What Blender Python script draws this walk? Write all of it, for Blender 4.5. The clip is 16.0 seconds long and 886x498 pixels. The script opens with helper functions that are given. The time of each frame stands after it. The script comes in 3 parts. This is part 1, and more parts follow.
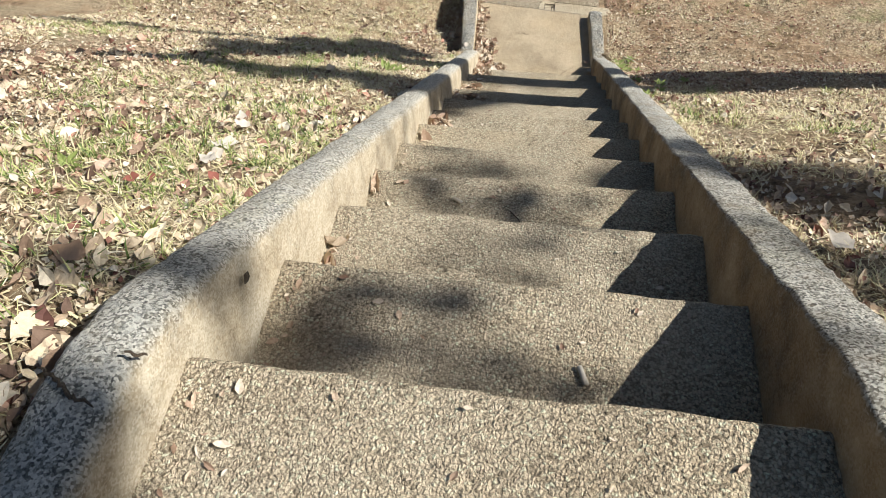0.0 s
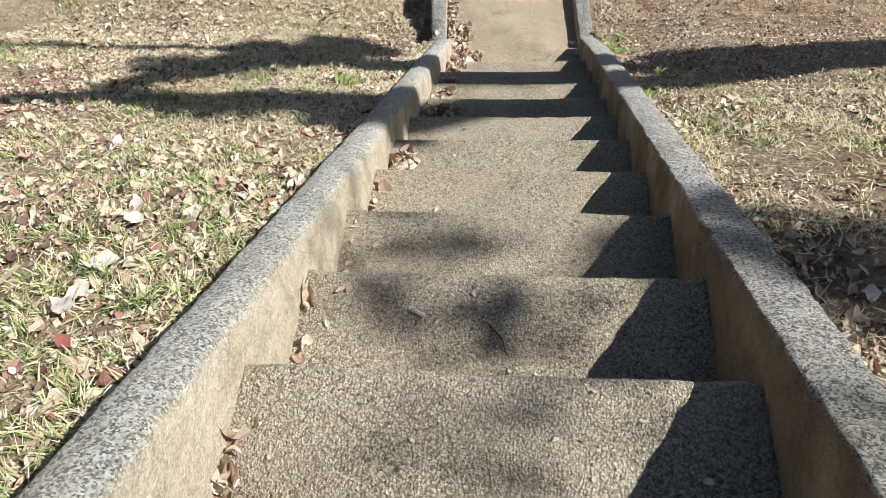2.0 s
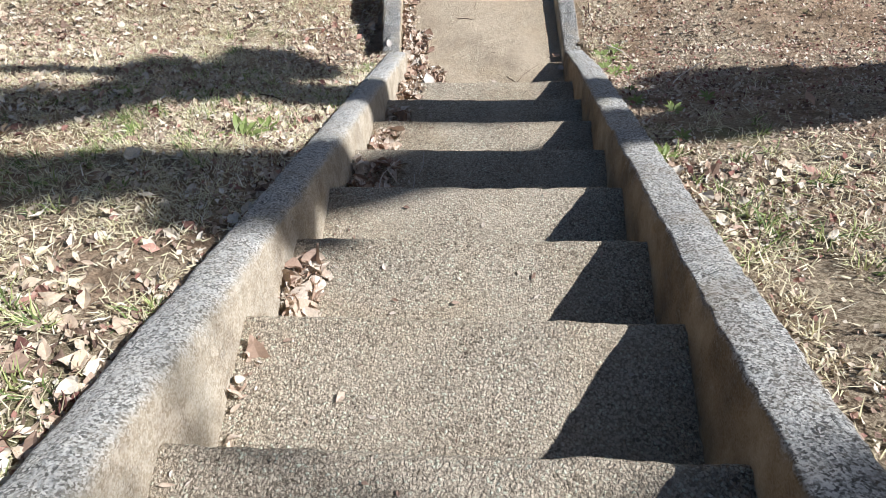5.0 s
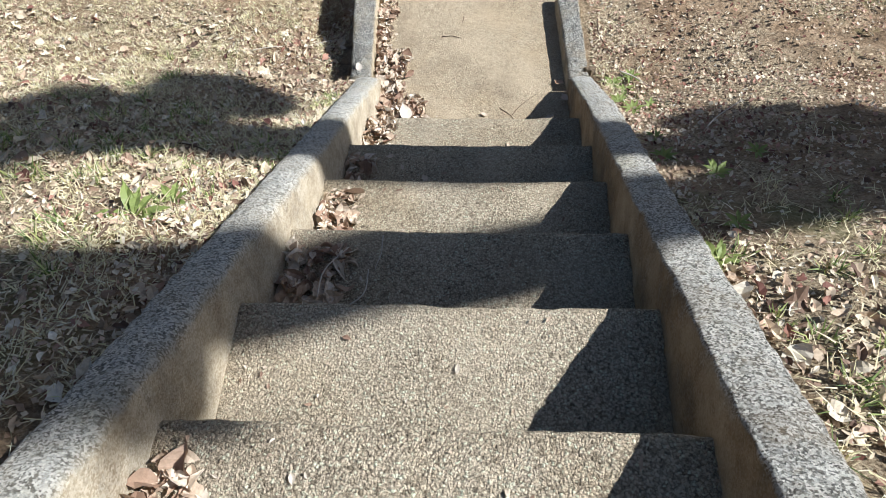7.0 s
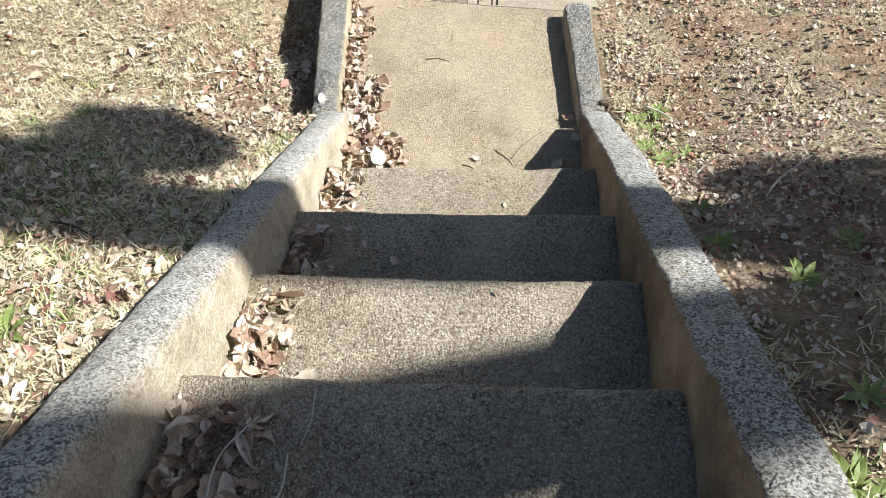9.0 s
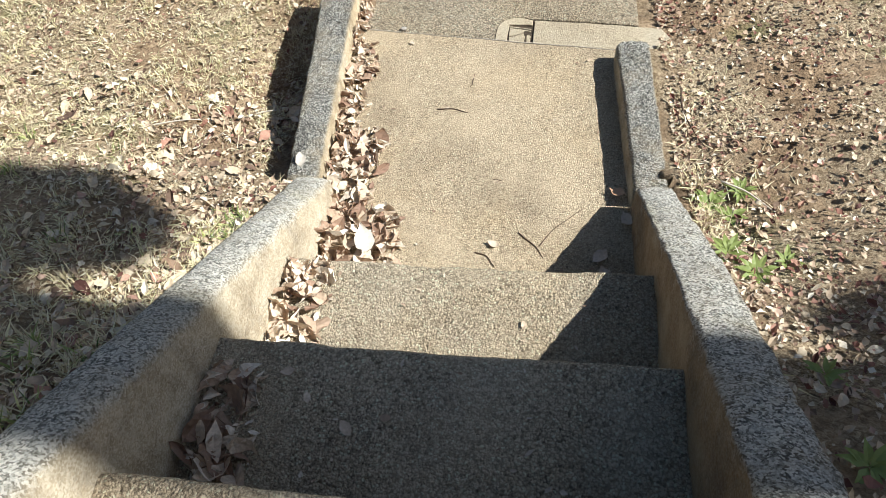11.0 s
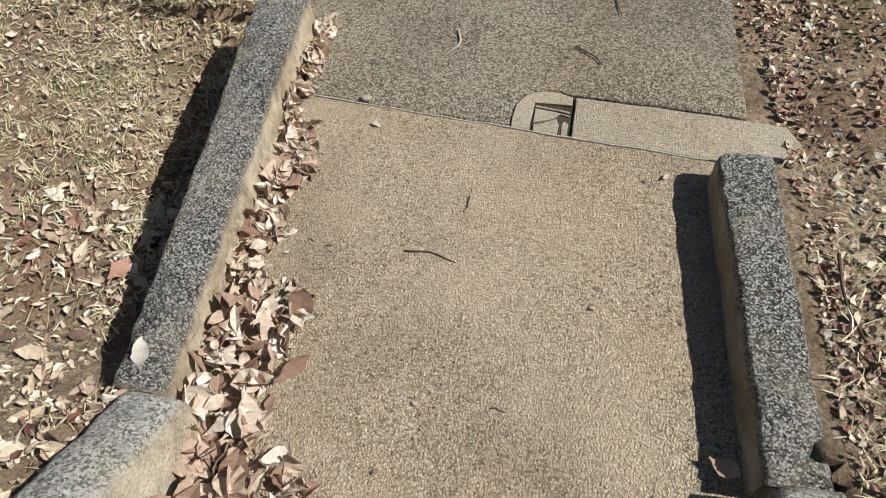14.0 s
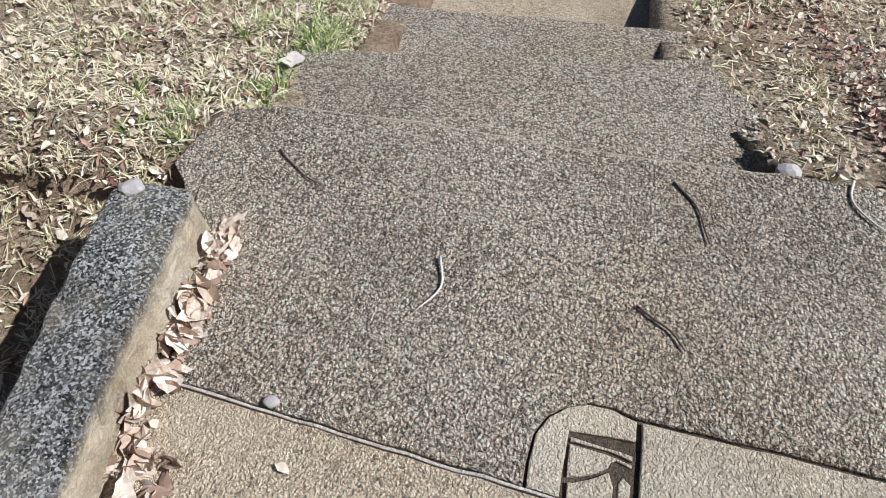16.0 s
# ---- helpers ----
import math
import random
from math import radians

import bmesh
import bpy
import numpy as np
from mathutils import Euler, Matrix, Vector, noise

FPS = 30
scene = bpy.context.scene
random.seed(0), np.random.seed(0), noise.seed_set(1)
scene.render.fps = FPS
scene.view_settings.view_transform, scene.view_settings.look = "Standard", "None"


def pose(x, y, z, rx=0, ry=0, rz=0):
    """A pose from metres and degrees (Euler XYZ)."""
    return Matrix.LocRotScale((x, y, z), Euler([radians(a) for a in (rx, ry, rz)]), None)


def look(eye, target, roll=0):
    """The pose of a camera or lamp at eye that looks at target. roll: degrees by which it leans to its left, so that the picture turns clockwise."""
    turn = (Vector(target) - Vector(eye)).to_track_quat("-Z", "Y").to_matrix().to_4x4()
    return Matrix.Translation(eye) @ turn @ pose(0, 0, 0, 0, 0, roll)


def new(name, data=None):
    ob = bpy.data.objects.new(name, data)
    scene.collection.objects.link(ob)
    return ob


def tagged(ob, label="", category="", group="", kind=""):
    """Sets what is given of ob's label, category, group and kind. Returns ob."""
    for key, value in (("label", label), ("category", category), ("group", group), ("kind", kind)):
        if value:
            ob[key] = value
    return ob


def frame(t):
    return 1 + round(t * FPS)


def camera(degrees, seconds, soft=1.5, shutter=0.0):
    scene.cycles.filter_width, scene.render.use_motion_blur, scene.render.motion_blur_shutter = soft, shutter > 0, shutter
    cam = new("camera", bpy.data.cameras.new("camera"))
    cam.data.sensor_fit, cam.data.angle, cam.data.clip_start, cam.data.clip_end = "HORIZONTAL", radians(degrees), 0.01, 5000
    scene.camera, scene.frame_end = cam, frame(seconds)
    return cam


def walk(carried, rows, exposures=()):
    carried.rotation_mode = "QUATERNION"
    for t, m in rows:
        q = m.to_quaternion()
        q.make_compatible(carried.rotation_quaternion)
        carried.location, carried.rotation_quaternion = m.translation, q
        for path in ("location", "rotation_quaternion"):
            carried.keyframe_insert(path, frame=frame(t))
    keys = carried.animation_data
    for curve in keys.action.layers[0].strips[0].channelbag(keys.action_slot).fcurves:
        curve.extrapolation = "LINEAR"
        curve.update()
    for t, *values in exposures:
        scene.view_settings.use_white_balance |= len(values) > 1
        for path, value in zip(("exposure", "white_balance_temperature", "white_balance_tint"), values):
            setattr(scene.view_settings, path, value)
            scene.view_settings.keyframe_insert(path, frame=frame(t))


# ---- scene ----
UNIT = 1.1   # metres to one unit of the plan
cam = camera(64.8, 16.0, soft=0.7)
PATH = [
    (0, (0.438, -4.001, 3.331), (0.218, -2.799, 1.748), -2.9),
    (0.5, (0.436, -3.87, 3.335), (0.217, -2.686, 1.738), -5.1),
    (1, (0.458, -3.671, 3.225), (0.235, -2.512, 1.61), -7.4),
    (1.5, (0.458, -3.543, 3.197), (0.237, -2.404, 1.568), -8.0),
    (2, (0.455, -3.414, 3.141), (0.243, -2.298, 1.495), -7.7),
    (2.5, (0.478, -3.27, 3.041), (0.284, -2.168, 1.384), -7.3),
    (3, (0.482, -3.133, 2.985), (0.303, -2.036, 1.322), -7.3),
    (3.2, (0.483, -3.09, 2.945), (0.305, -1.978, 1.292), -7.5),
    (5.3, (0.491, -2.492, 2.618), (0.337, -1.413, 0.941), -6.1),
    (5.5, (0.491, -2.435, 2.585), (0.335, -1.356, 0.908), -6.3),
    (6, (0.51, -2.252, 2.459), (0.358, -1.173, 0.781), -5.9),
    (6.5, (0.521, -2.139, 2.408), (0.369, -1.058, 0.733), -5.9),
    (7, (0.518, -1.978, 2.29), (0.37, -0.9, 0.612), -5.7),
    (7.5, (0.519, -1.842, 2.212), (0.371, -0.765, 0.533), -5.8),
    (8, (0.521, -1.676, 2.111), (0.372, -0.6, 0.432), -5.7),
    (8.5, (0.535, -1.545, 2.017), (0.382, -0.467, 0.339), -5.9),
    (9, (0.531, -1.425, 1.937), (0.386, -0.348, 0.258), -5.5),
    (9.2, (0.532, -1.371, 1.848), (0.38, -0.271, 0.184), -6.3),
    (11.3, (0.602, -0.809, 1.522), (0.311, 0.31, -0.109), -9.0),
    (11.5, (0.594, -0.751, 1.481), (0.305, 0.364, -0.154), -8.8),
    (12, (0.575, -0.588, 1.37), (0.28, 0.532, -0.26), -8.7),
    (12.5, (0.561, -0.473, 1.318), (0.242, 0.655, -0.303), -8.6),
    (13, (0.539, -0.299, 1.206), (0.212, 0.825, -0.416), -8.0),
    (13.5, (0.537, -0.182, 1.17), (0.208, 0.937, -0.455), -7.7),
    (14, (0.519, 0.001, 1.058), (0.207, 1.126, -0.566), -6.8),
    (14.5, (0.475, 0.181, 0.961), (0.18, 1.318, -0.658), -5.7),
    (15, (0.437, 0.385, 0.922), (0.137, 1.542, -0.682), -5.0),
    (15.5, (0.401, 0.604, 0.863), (0.11, 1.764, -0.74), -4.2),
    (16, (0.39, 0.799, 0.819), (0.102, 1.956, -0.787), -3.9),
]
walk(cam, [(t, look(Vector(eye) * UNIT, Vector(target) * UNIT, roll)) for t, eye, target, roll in PATH],
     [(0, 0.66, 6050, 10), (2.5, 0.62, 5600, 12), (5.5, 0.74, 5450, 15), (7.5, 0.82, 5600, 10), (9, 1.02, 5650, 10), (11.5, 0.86, 6000, 8), (12.5, 0.52, 6500, 10), (13.5, 0.30, 6050, 11), (14.5, 0.26, 5550, 13), (16, 0.44, 5300, 14)])

# ---- world, sun, exposure ----
SUN_B, SUN_A = 1.03, 0.02          # shadow run along -x and +y per metre of height
world = bpy.data.worlds.new("sky")
scene.world = world
world.use_nodes = True
wn = world.node_tree
sky = wn.nodes.new("ShaderNodeTexSky")
sky.sky_type = "NISHITA"
sky.sun_disc = False
sky.sun_elevation = math.atan2(1.0, math.hypot(SUN_B, SUN_A))
sky.sun_rotation = math.atan2(SUN_B, -SUN_A)
wn.links.new(sky.outputs[0], wn.nodes["Background"].inputs[0])
wn.nodes["Background"].inputs[1].default_value = 0.044
sun = new("sun", bpy.data.lights.new("sun", "SUN"))
sun.data.energy = 5.2
sun.data.angle = radians(0.55)
sun.data.color = (1.0, 0.95, 0.87)
sun.matrix_world = look((SUN_B * 20, -SUN_A * 20, 20), (0, 0, 0))

# ---- measures of the place ----
STEPS, RUN, RISE, WIDTH = 12, 0.325, 0.2063, 0.838
TOP = STEPS * RISE
SLOPE = RISE / RUN
RNG = random.Random(7)


def nose(y):
    """Height of the line along the step edges."""
    return RISE - SLOPE * y


def wall_top(y):
    """Height of the side walls' top: along the stairs, then level."""
    bend = -3.60
    if y > bend + 0.12:
        return nose(y) + 0.105
    if y < bend - 0.12:
        return nose(bend) + 0.105
    k = (bend + 0.12 - y) / 0.24
    a = nose(bend + 0.12) + 0.105
    return a + SLOPE * 0.24 * (k - k * k / 2) * 1.0


# ---- materials ----
def material(name):
    m = bpy.data.materials.new(name)
    m.use_nodes = True
    nt = m.node_tree
    return m, nt, nt.nodes["Principled BSDF"]


class Nodes:
    """Short hand for node graphs."""

    def __init__(self, nt):
        self.nt = nt
        self.pos = self.n("ShaderNodeTexCoord").outputs["Object"]

    def n(self, kind, **props):
        node = self.nt.nodes.new(kind)
        for k, v in props.items():
            if k == "operation":
                node.operation = v
            elif k == "feature":
                node.feature = v
            elif k == "blend":
                node.data_type = "RGBA"
                node.blend_type = v
        return node

    def put(self, sock, value):
        if hasattr(value, "is_output"):
            self.nt.links.new(value, sock)
        else:
            sock.default_value = value

    def noise(self, scale, detail=4.0, rough=0.55, vec=None, distortion=0.0):
        t = self.n("ShaderNodeTexNoise")
        self.put(t.inputs["Vector"], vec or self.pos)
        t.inputs["Scale"].default_value = scale
        t.inputs["Detail"].default_value = detail
        t.inputs["Roughness"].default_value = rough
        t.inputs["Distortion"].default_value = distortion
        return t.outputs["Fac"]

    def voronoi(self, scale, out="Distance", feature="F1", vec=None):
        t = self.n("ShaderNodeTexVoronoi", feature=feature)
        self.put(t.inputs["Vector"], vec or self.pos)
        t.inputs["Scale"].default_value = scale
        return t.outputs[out]

    def ramp(self, fac, stops):
        t = self.n("ShaderNodeValToRGB")
        el = t.color_ramp.elements
        while len(el) < len(stops):
            el.new(0.5)
        for e, (p, c) in zip(el, stops):
            e.position = p
            e.color = (*c, 1) if len(c) == 3 else c
        self.put(t.inputs[0], fac)
        return t.outputs[0]

    def step(self, fac, lo, hi):
        t = self.n("ShaderNodeMapRange")
        self.put(t.inputs[0], fac)
        t.inputs[1].default_value = lo
        t.inputs[2].default_value = hi
        return t.outputs[0]

    def mix(self, fac, a, b, blend="MIX"):
        t = self.n("ShaderNodeMix", blend=blend)
        self.put(t.inputs[0], fac)
        self.put(t.inputs[6], a)
        self.put(t.inputs[7], b)
        return t.outputs[2]

    def math(self, op, a, b=0.5):
        t = self.n("ShaderNodeMath", operation=op)
        self.put(t.inputs[0], a)
        self.put(t.inputs[1], b)
        return t.outputs[0]

    def bump(self, height, strength, distance, normal=None):
        t = self.n("ShaderNodeBump")
        t.inputs["Strength"].default_value = strength
        t.inputs["Distance"].default_value = distance
        self.put(t.inputs["Height"], height)
        if normal is not None:
            self.put(t.inputs["Normal"], normal)
        return t.outputs[0]


def rgb(r, g, b):
    return (r, g, b, 1.0)


def aggregate(name, light, dark, stone, grit=200.0, relief=0.9, wear=0.5, stain=0.5, pitted=0.85, depth=0.0055):
    """Exposed-aggregate concrete: broken grit in a sandy paste, worn and stained in large patches."""
    m, nt, b = material(name)
    g = Nodes(nt)
    shake = g.n("ShaderNodeTexNoise")
    g.put(shake.inputs["Vector"], g.pos)
    shake.inputs["Scale"].default_value = 140
    shake.inputs["Detail"].default_value = 3
    spot = g.mix(0.010, g.pos, shake.outputs["Color"], "ADD")
    cell = g.voronoi(grit, "Distance", vec=spot)
    fine = g.voronoi(grit * 2.3, "Distance", vec=spot)
    sep = g.n("ShaderNodeSeparateColor")
    g.put(sep.inputs[0], g.voronoi(grit, "Color", vec=spot))
    bright = tuple(min(0.78, 1.28 * c + 0.02) for c in light)
    pebble = g.ramp(sep.outputs[0], [(0.0, dark), (0.22, stone), (0.5, light), (0.8, stone), (1.0, bright)])
    paste = g.ramp(fine, [(0.1, stone), (0.65, dark)])
    pit = g.step(g.math("ADD", cell, g.math("MULTIPLY", g.math("SUBTRACT", g.noise(90, 4, 0.7), 0.5), 0.7)), 0.38, 0.66)
    worn = g.step(g.noise(3.2, 5, 0.6), 0.42, 0.62)
    col = g.mix(g.math("MULTIPLY", pit, pitted), pebble, paste)
    col = g.mix(g.math("MULTIPLY", worn, wear), col, rgb(*[0.5 * (x + y) for x, y in zip(light, stone)]))
    big = g.noise(1.9, 7, 0.65)
    col = g.mix(g.math("MULTIPLY", g.step(big, 0.45, 0.66), stain), col, rgb(0.42, 0.40, 0.39), "MULTIPLY")
    tan = g.step(g.noise(2.3, 4, 0.6, distortion=0.6), 0.45, 0.7)
    col = g.mix(g.math("MULTIPLY", tan, 0.30), col, rgb(1.0, 0.87, 0.66), "MULTIPLY")
    fleck = g.step(g.voronoi(55, "Distance"), 0.13, 0.07)
    col = g.mix(g.math("MULTIPLY", fleck, 0.45), col, rgb(0.05, 0.045, 0.04))
    g.put(b.inputs["Base Color"], col)
    b.inputs["Roughness"].default_value = 0.9
    b.inputs["Specular IOR Level"].default_value = 0.2
    h = g.math("SUBTRACT", 1.6, cell)
    h = g.math("SUBTRACT", h, g.math("MULTIPLY", fine, 0.4))
    h = g.math("ADD", h, g.math("MULTIPLY", g.noise(80, 4, 0.7), 1.5))
    g.put(b.inputs["Normal"], g.bump(h, relief, depth))
    return m


def wall_concrete(name, grime=0.55, pale=0.55, grit=300, floor=0.07, brown_mix=0.0, lift=1.0, crag=0.009, gritty=0.24, fair=1.0):
    """Cast side wall: weathered grey crusted top with lichen, gritty yellow-grey faces."""
    m, nt, b = material(name)
    g = Nodes(nt)
    geo = g.n("ShaderNodeNewGeometry")
    sepn = g.n("ShaderNodeSeparateXYZ")
    g.put(sepn.inputs[0], geo.outputs["Normal"])
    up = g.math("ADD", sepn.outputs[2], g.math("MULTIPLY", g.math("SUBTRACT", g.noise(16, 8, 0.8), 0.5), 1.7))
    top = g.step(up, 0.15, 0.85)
    grain = g.noise(0.8 * grit, 5, 0.75)
    cellc = g.n("ShaderNodeSeparateColor")
    g.put(cellc.inputs[0], g.voronoi(grit, "Color"))
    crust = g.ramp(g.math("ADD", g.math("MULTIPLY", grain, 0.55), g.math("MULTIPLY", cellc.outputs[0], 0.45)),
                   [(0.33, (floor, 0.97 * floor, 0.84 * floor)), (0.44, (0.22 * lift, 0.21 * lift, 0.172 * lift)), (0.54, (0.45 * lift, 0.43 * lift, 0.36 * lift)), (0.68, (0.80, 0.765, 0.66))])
    lichen = g.step(g.noise(46, 8, 0.85), 0.49, 0.60)
    crust = g.mix(g.math("MULTIPLY", lichen, pale), crust, rgb(0.66, 0.64, 0.56))
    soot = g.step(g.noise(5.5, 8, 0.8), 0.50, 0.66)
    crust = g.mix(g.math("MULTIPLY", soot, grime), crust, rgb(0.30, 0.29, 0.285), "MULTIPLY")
    moss = g.step(g.noise(3.7, 6, 0.7, distortion=0.5), 0.55, 0.70)
    crust = g.mix(g.math("MULTIPLY", moss, 0.35), crust, rgb(0.86, 0.80, 0.52), "MULTIPLY")
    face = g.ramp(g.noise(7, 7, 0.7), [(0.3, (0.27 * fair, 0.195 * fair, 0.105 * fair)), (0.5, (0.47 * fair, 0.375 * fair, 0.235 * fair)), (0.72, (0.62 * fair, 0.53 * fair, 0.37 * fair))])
    grime_spot = g.step(g.noise(30, 7, 0.8), 0.50, 0.66)
    face = g.mix(g.math("MULTIPLY", grime_spot, 0.45), face, rgb(0.52, 0.46, 0.36), "MULTIPLY")
    run = g.n("ShaderNodeMapping")
    g.put(run.inputs[0], g.pos)
    run.inputs[3].default_value = (9, 9, 1.2)
    streak = g.step(g.noise(1.6, 5, 0.6, vec=run.outputs[0]), 0.5, 0.72)
    face = g.mix(g.math("MULTIPLY", streak, 0.5), face, rgb(0.36, 0.31, 0.24), "MULTIPLY")
    # darker brown laid over the yellow-grey faces by the given share
    face = g.mix(brown_mix, face, g.ramp(g.noise(5, 6, 0.65), [(0.32, (0.07, 0.042, 0.020)), (0.5, (0.22, 0.14, 0.065)), (0.7, (0.42, 0.31, 0.18))]))
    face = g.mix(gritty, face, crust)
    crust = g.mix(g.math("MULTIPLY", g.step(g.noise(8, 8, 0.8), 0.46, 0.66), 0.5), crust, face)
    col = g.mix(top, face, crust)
    g.put(b.inputs["Base Color"], col)
    b.inputs["Roughness"].default_value = 0.93
    b.inputs["Specular IOR Level"].default_value = 0.2
    h = g.math("ADD", g.math("MULTIPLY", grain, g.math("ADD", g.math("MULTIPLY", top, 0.7), 0.4)), g.math("MULTIPLY", g.noise(45, 5), 0.9))
    g.put(b.inputs["Normal"], g.bump(h, 1.0, crag))
    return m


def soil_material():
    m, nt, b = material("dry_soil_and_thatch")
    g = Nodes(nt)
    soil = g.ramp(g.noise(9, 8, 0.7), [(0.28, (0.09, 0.060, 0.037)), (0.5, (0.36, 0.25, 0.148)), (0.75, (0.62, 0.46, 0.29))])
    thatch = g.ramp(g.noise(75, 6, 0.75, distortion=1.2), [(0.32, (0.045, 0.032, 0.02)), (0.47, (0.27, 0.20, 0.12)), (0.62, (0.66, 0.54, 0.35))])
    clod = g.step(g.noise(85, 6, 0.75), 0.36, 0.56)
    soil = g.mix(0.75, soil, g.mix(clod, rgb(0.30, 0.28, 0.26), rgb(1.0, 1.0, 1.0)), "MULTIPLY")
    where = g.step(g.noise(1.9, 5, 0.6), 0.42, 0.56)
    col = g.mix(where, soil, thatch)
    green = g.step(g.noise(2.6, 5, 0.65), 0.56, 0.68)
    col = g.mix(g.math("MULTIPLY", green, 0.45), col, rgb(0.10, 0.14, 0.035))
    g.put(b.inputs["Base Color"], col)
    b.inputs["Roughness"].default_value = 0.97
    b.inputs["Specular IOR Level"].default_value = 0.1
    h = g.math("ADD", g.noise(60, 7, 0.75), g.math("MULTIPLY", g.noise(14, 5), 1.5))
    g.put(b.inputs["Normal"], g.bump(h, 1.0, 0.02))
    return m


def island_material(name, stops, rough=0.8, vary=0.35, translucent=0.0):
    """Colour by piece, with a grain along it."""
    m, nt, b = material(name)
    g = Nodes(nt)
    geo = g.n("ShaderNodeNewGeometry")
    col = g.ramp(geo.outputs["Random Per Island"], stops)
    col = g.mix(vary, col, g.ramp(g.noise(120, 4, 0.7), [(0.3, (0.35, 0.33, 0.30)), (0.7, (1, 1, 1))]), "MULTIPLY")
    g.put(b.inputs["Base Color"], col)
    b.inputs["Roughness"].default_value = rough
    b.inputs["Specular IOR Level"].default_value = 0.25
    if translucent:
        tr = g.n("ShaderNodeBsdfTranslucent")
        g.put(tr.inputs[0], col)
        mixs = g.n("ShaderNodeMixShader")
        mixs.inputs[0].default_value = translucent
        out = [n for n in nt.nodes if n.type == "OUTPUT_MATERIAL"][0]
        nt.links.new(b.outputs[0], mixs.inputs[1])
        nt.links.new(tr.outputs[0], mixs.inputs[2])
        nt.links.new(mixs.outputs[0], out.inputs[0])
    return m


TREAD = aggregate("exposed_aggregate_tread", (0.70, 0.595, 0.42), (0.13, 0.102, 0.066), (0.555, 0.455, 0.31), grit=185, relief=1.0, wear=0.30, stain=0.45, pitted=0.75, depth=0.008)
LANDING = aggregate("worn_tan_concrete", (0.66, 0.53, 0.35), (0.15, 0.115, 0.072), (0.53, 0.415, 0.265), grit=235, relief=0.9, wear=0.5, stain=0.5, pitted=0.65, depth=0.006)
SLAB = aggregate("grey_aggregate_slab", (0.76, 0.635, 0.445), (0.08, 0.064, 0.043), (0.58, 0.47, 0.32), grit=190, relief=1.0, wear=0.10, stain=0.45, pitted=0.92, depth=0.012)
PATCHM = aggregate("mortar_patch", (0.56, 0.48, 0.335), (0.27, 0.22, 0.15), (0.47, 0.395, 0.27), grit=240, relief=0.75, wear=0.5, stain=0.35, pitted=0.5)
FILLER = aggregate("pale_mortar", (0.60, 0.53, 0.42), (0.25, 0.21, 0.155), (0.46, 0.40, 0.31), grit=320, relief=0.5, wear=0.5, stain=0.3, pitted=0.5)
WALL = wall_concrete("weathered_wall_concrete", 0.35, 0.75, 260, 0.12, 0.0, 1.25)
BROWN_FACED = wall_concrete("brown_faced_wall_concrete", 0.4, 0.6, 260, 0.10, 0.85, 1.2, 0.009, 0.08)
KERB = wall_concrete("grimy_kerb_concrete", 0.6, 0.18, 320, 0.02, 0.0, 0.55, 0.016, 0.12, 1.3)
SOIL = soil_material()
STRAW = island_material("dry_grass", [(0.0, (0.22, 0.165, 0.09)), (0.2, (0.58, 0.48, 0.28)), (0.55, (0.76, 0.66, 0.42)), (0.85, (0.68, 0.64, 0.34)), (1.0, (0.86, 0.80, 0.61))], 0.65, 0.2, 0.2)
GREEN = island_material("green_grass", [(0.0, (0.10, 0.15, 0.045)), (0.4, (0.26, 0.33, 0.10)), (0.75, (0.50, 0.53, 0.19)), (1.0, (0.72, 0.68, 0.34))], 0.55, 0.2, 0.25)
LEAF = island_material("dry_leaf", [(0.0, (0.27, 0.165, 0.11)), (0.2, (0.46, 0.32, 0.215)), (0.5, (0.66, 0.52, 0.37)), (1.0, (0.83, 0.735, 0.585))], 0.65, 0.5, 0.15)
LITTER = island_material("old_leaf_litter", [(0.0, (0.13, 0.08, 0.055)), (0.2, (0.36, 0.25, 0.165)), (0.45, (0.60, 0.47, 0.32)), (0.75, (0.68, 0.57, 0.39)), (1.0, (0.80, 0.72, 0.56))], 0.75, 0.45, 0.1)
RUSSET = island_material("red_brown_litter", [(0.0, (0.10, 0.045, 0.035)), (0.35, (0.28, 0.13, 0.09)), (0.7, (0.50, 0.30, 0.21)), (1.0, (0.68, 0.52, 0.38))], 0.75, 0.35, 0.1)
WEED = island_material("weed_leaf", [(0.0, (0.12, 0.165, 0.045)), (0.6, (0.25, 0.30, 0.085)), (1.0, (0.38, 0.41, 0.14))], 0.5, 0.2, 0.25)
TWIG = island_material("twig_bark", [(0.0, (0.07, 0.045, 0.03)), (1.0, (0.13, 0.085, 0.055))], 0.85, 0.4)
PALE = island_material("bleached_twig", [(0.0, (0.55, 0.47, 0.36)), (1.0, (0.68, 0.61, 0.50))], 0.8, 0.35)
STONE = island_material("pale_stone", [(0.0, (0.34, 0.30, 0.25)), (1.0, (0.42, 0.38, 0.32))], 0.85, 0.3)
BARK = island_material("tree_bark", [(0.0, (0.11, 0.085, 0.065)), (1.0, (0.15, 0.115, 0.085))], 0.95, 0.6)
CROWN = island_material("tree_leaf", [(0.0, (0.05, 0.075, 0.02)), (1.0, (0.11, 0.12, 0.03))], 0.6, 0.2)
DARKJOINT = aggregate("dirt_joint", (0.10, 0.075, 0.05), (0.04, 0.03, 0.02), (0.08, 0.06, 0.04), grit=300, relief=0.5, wear=0.2, stain=0.3)


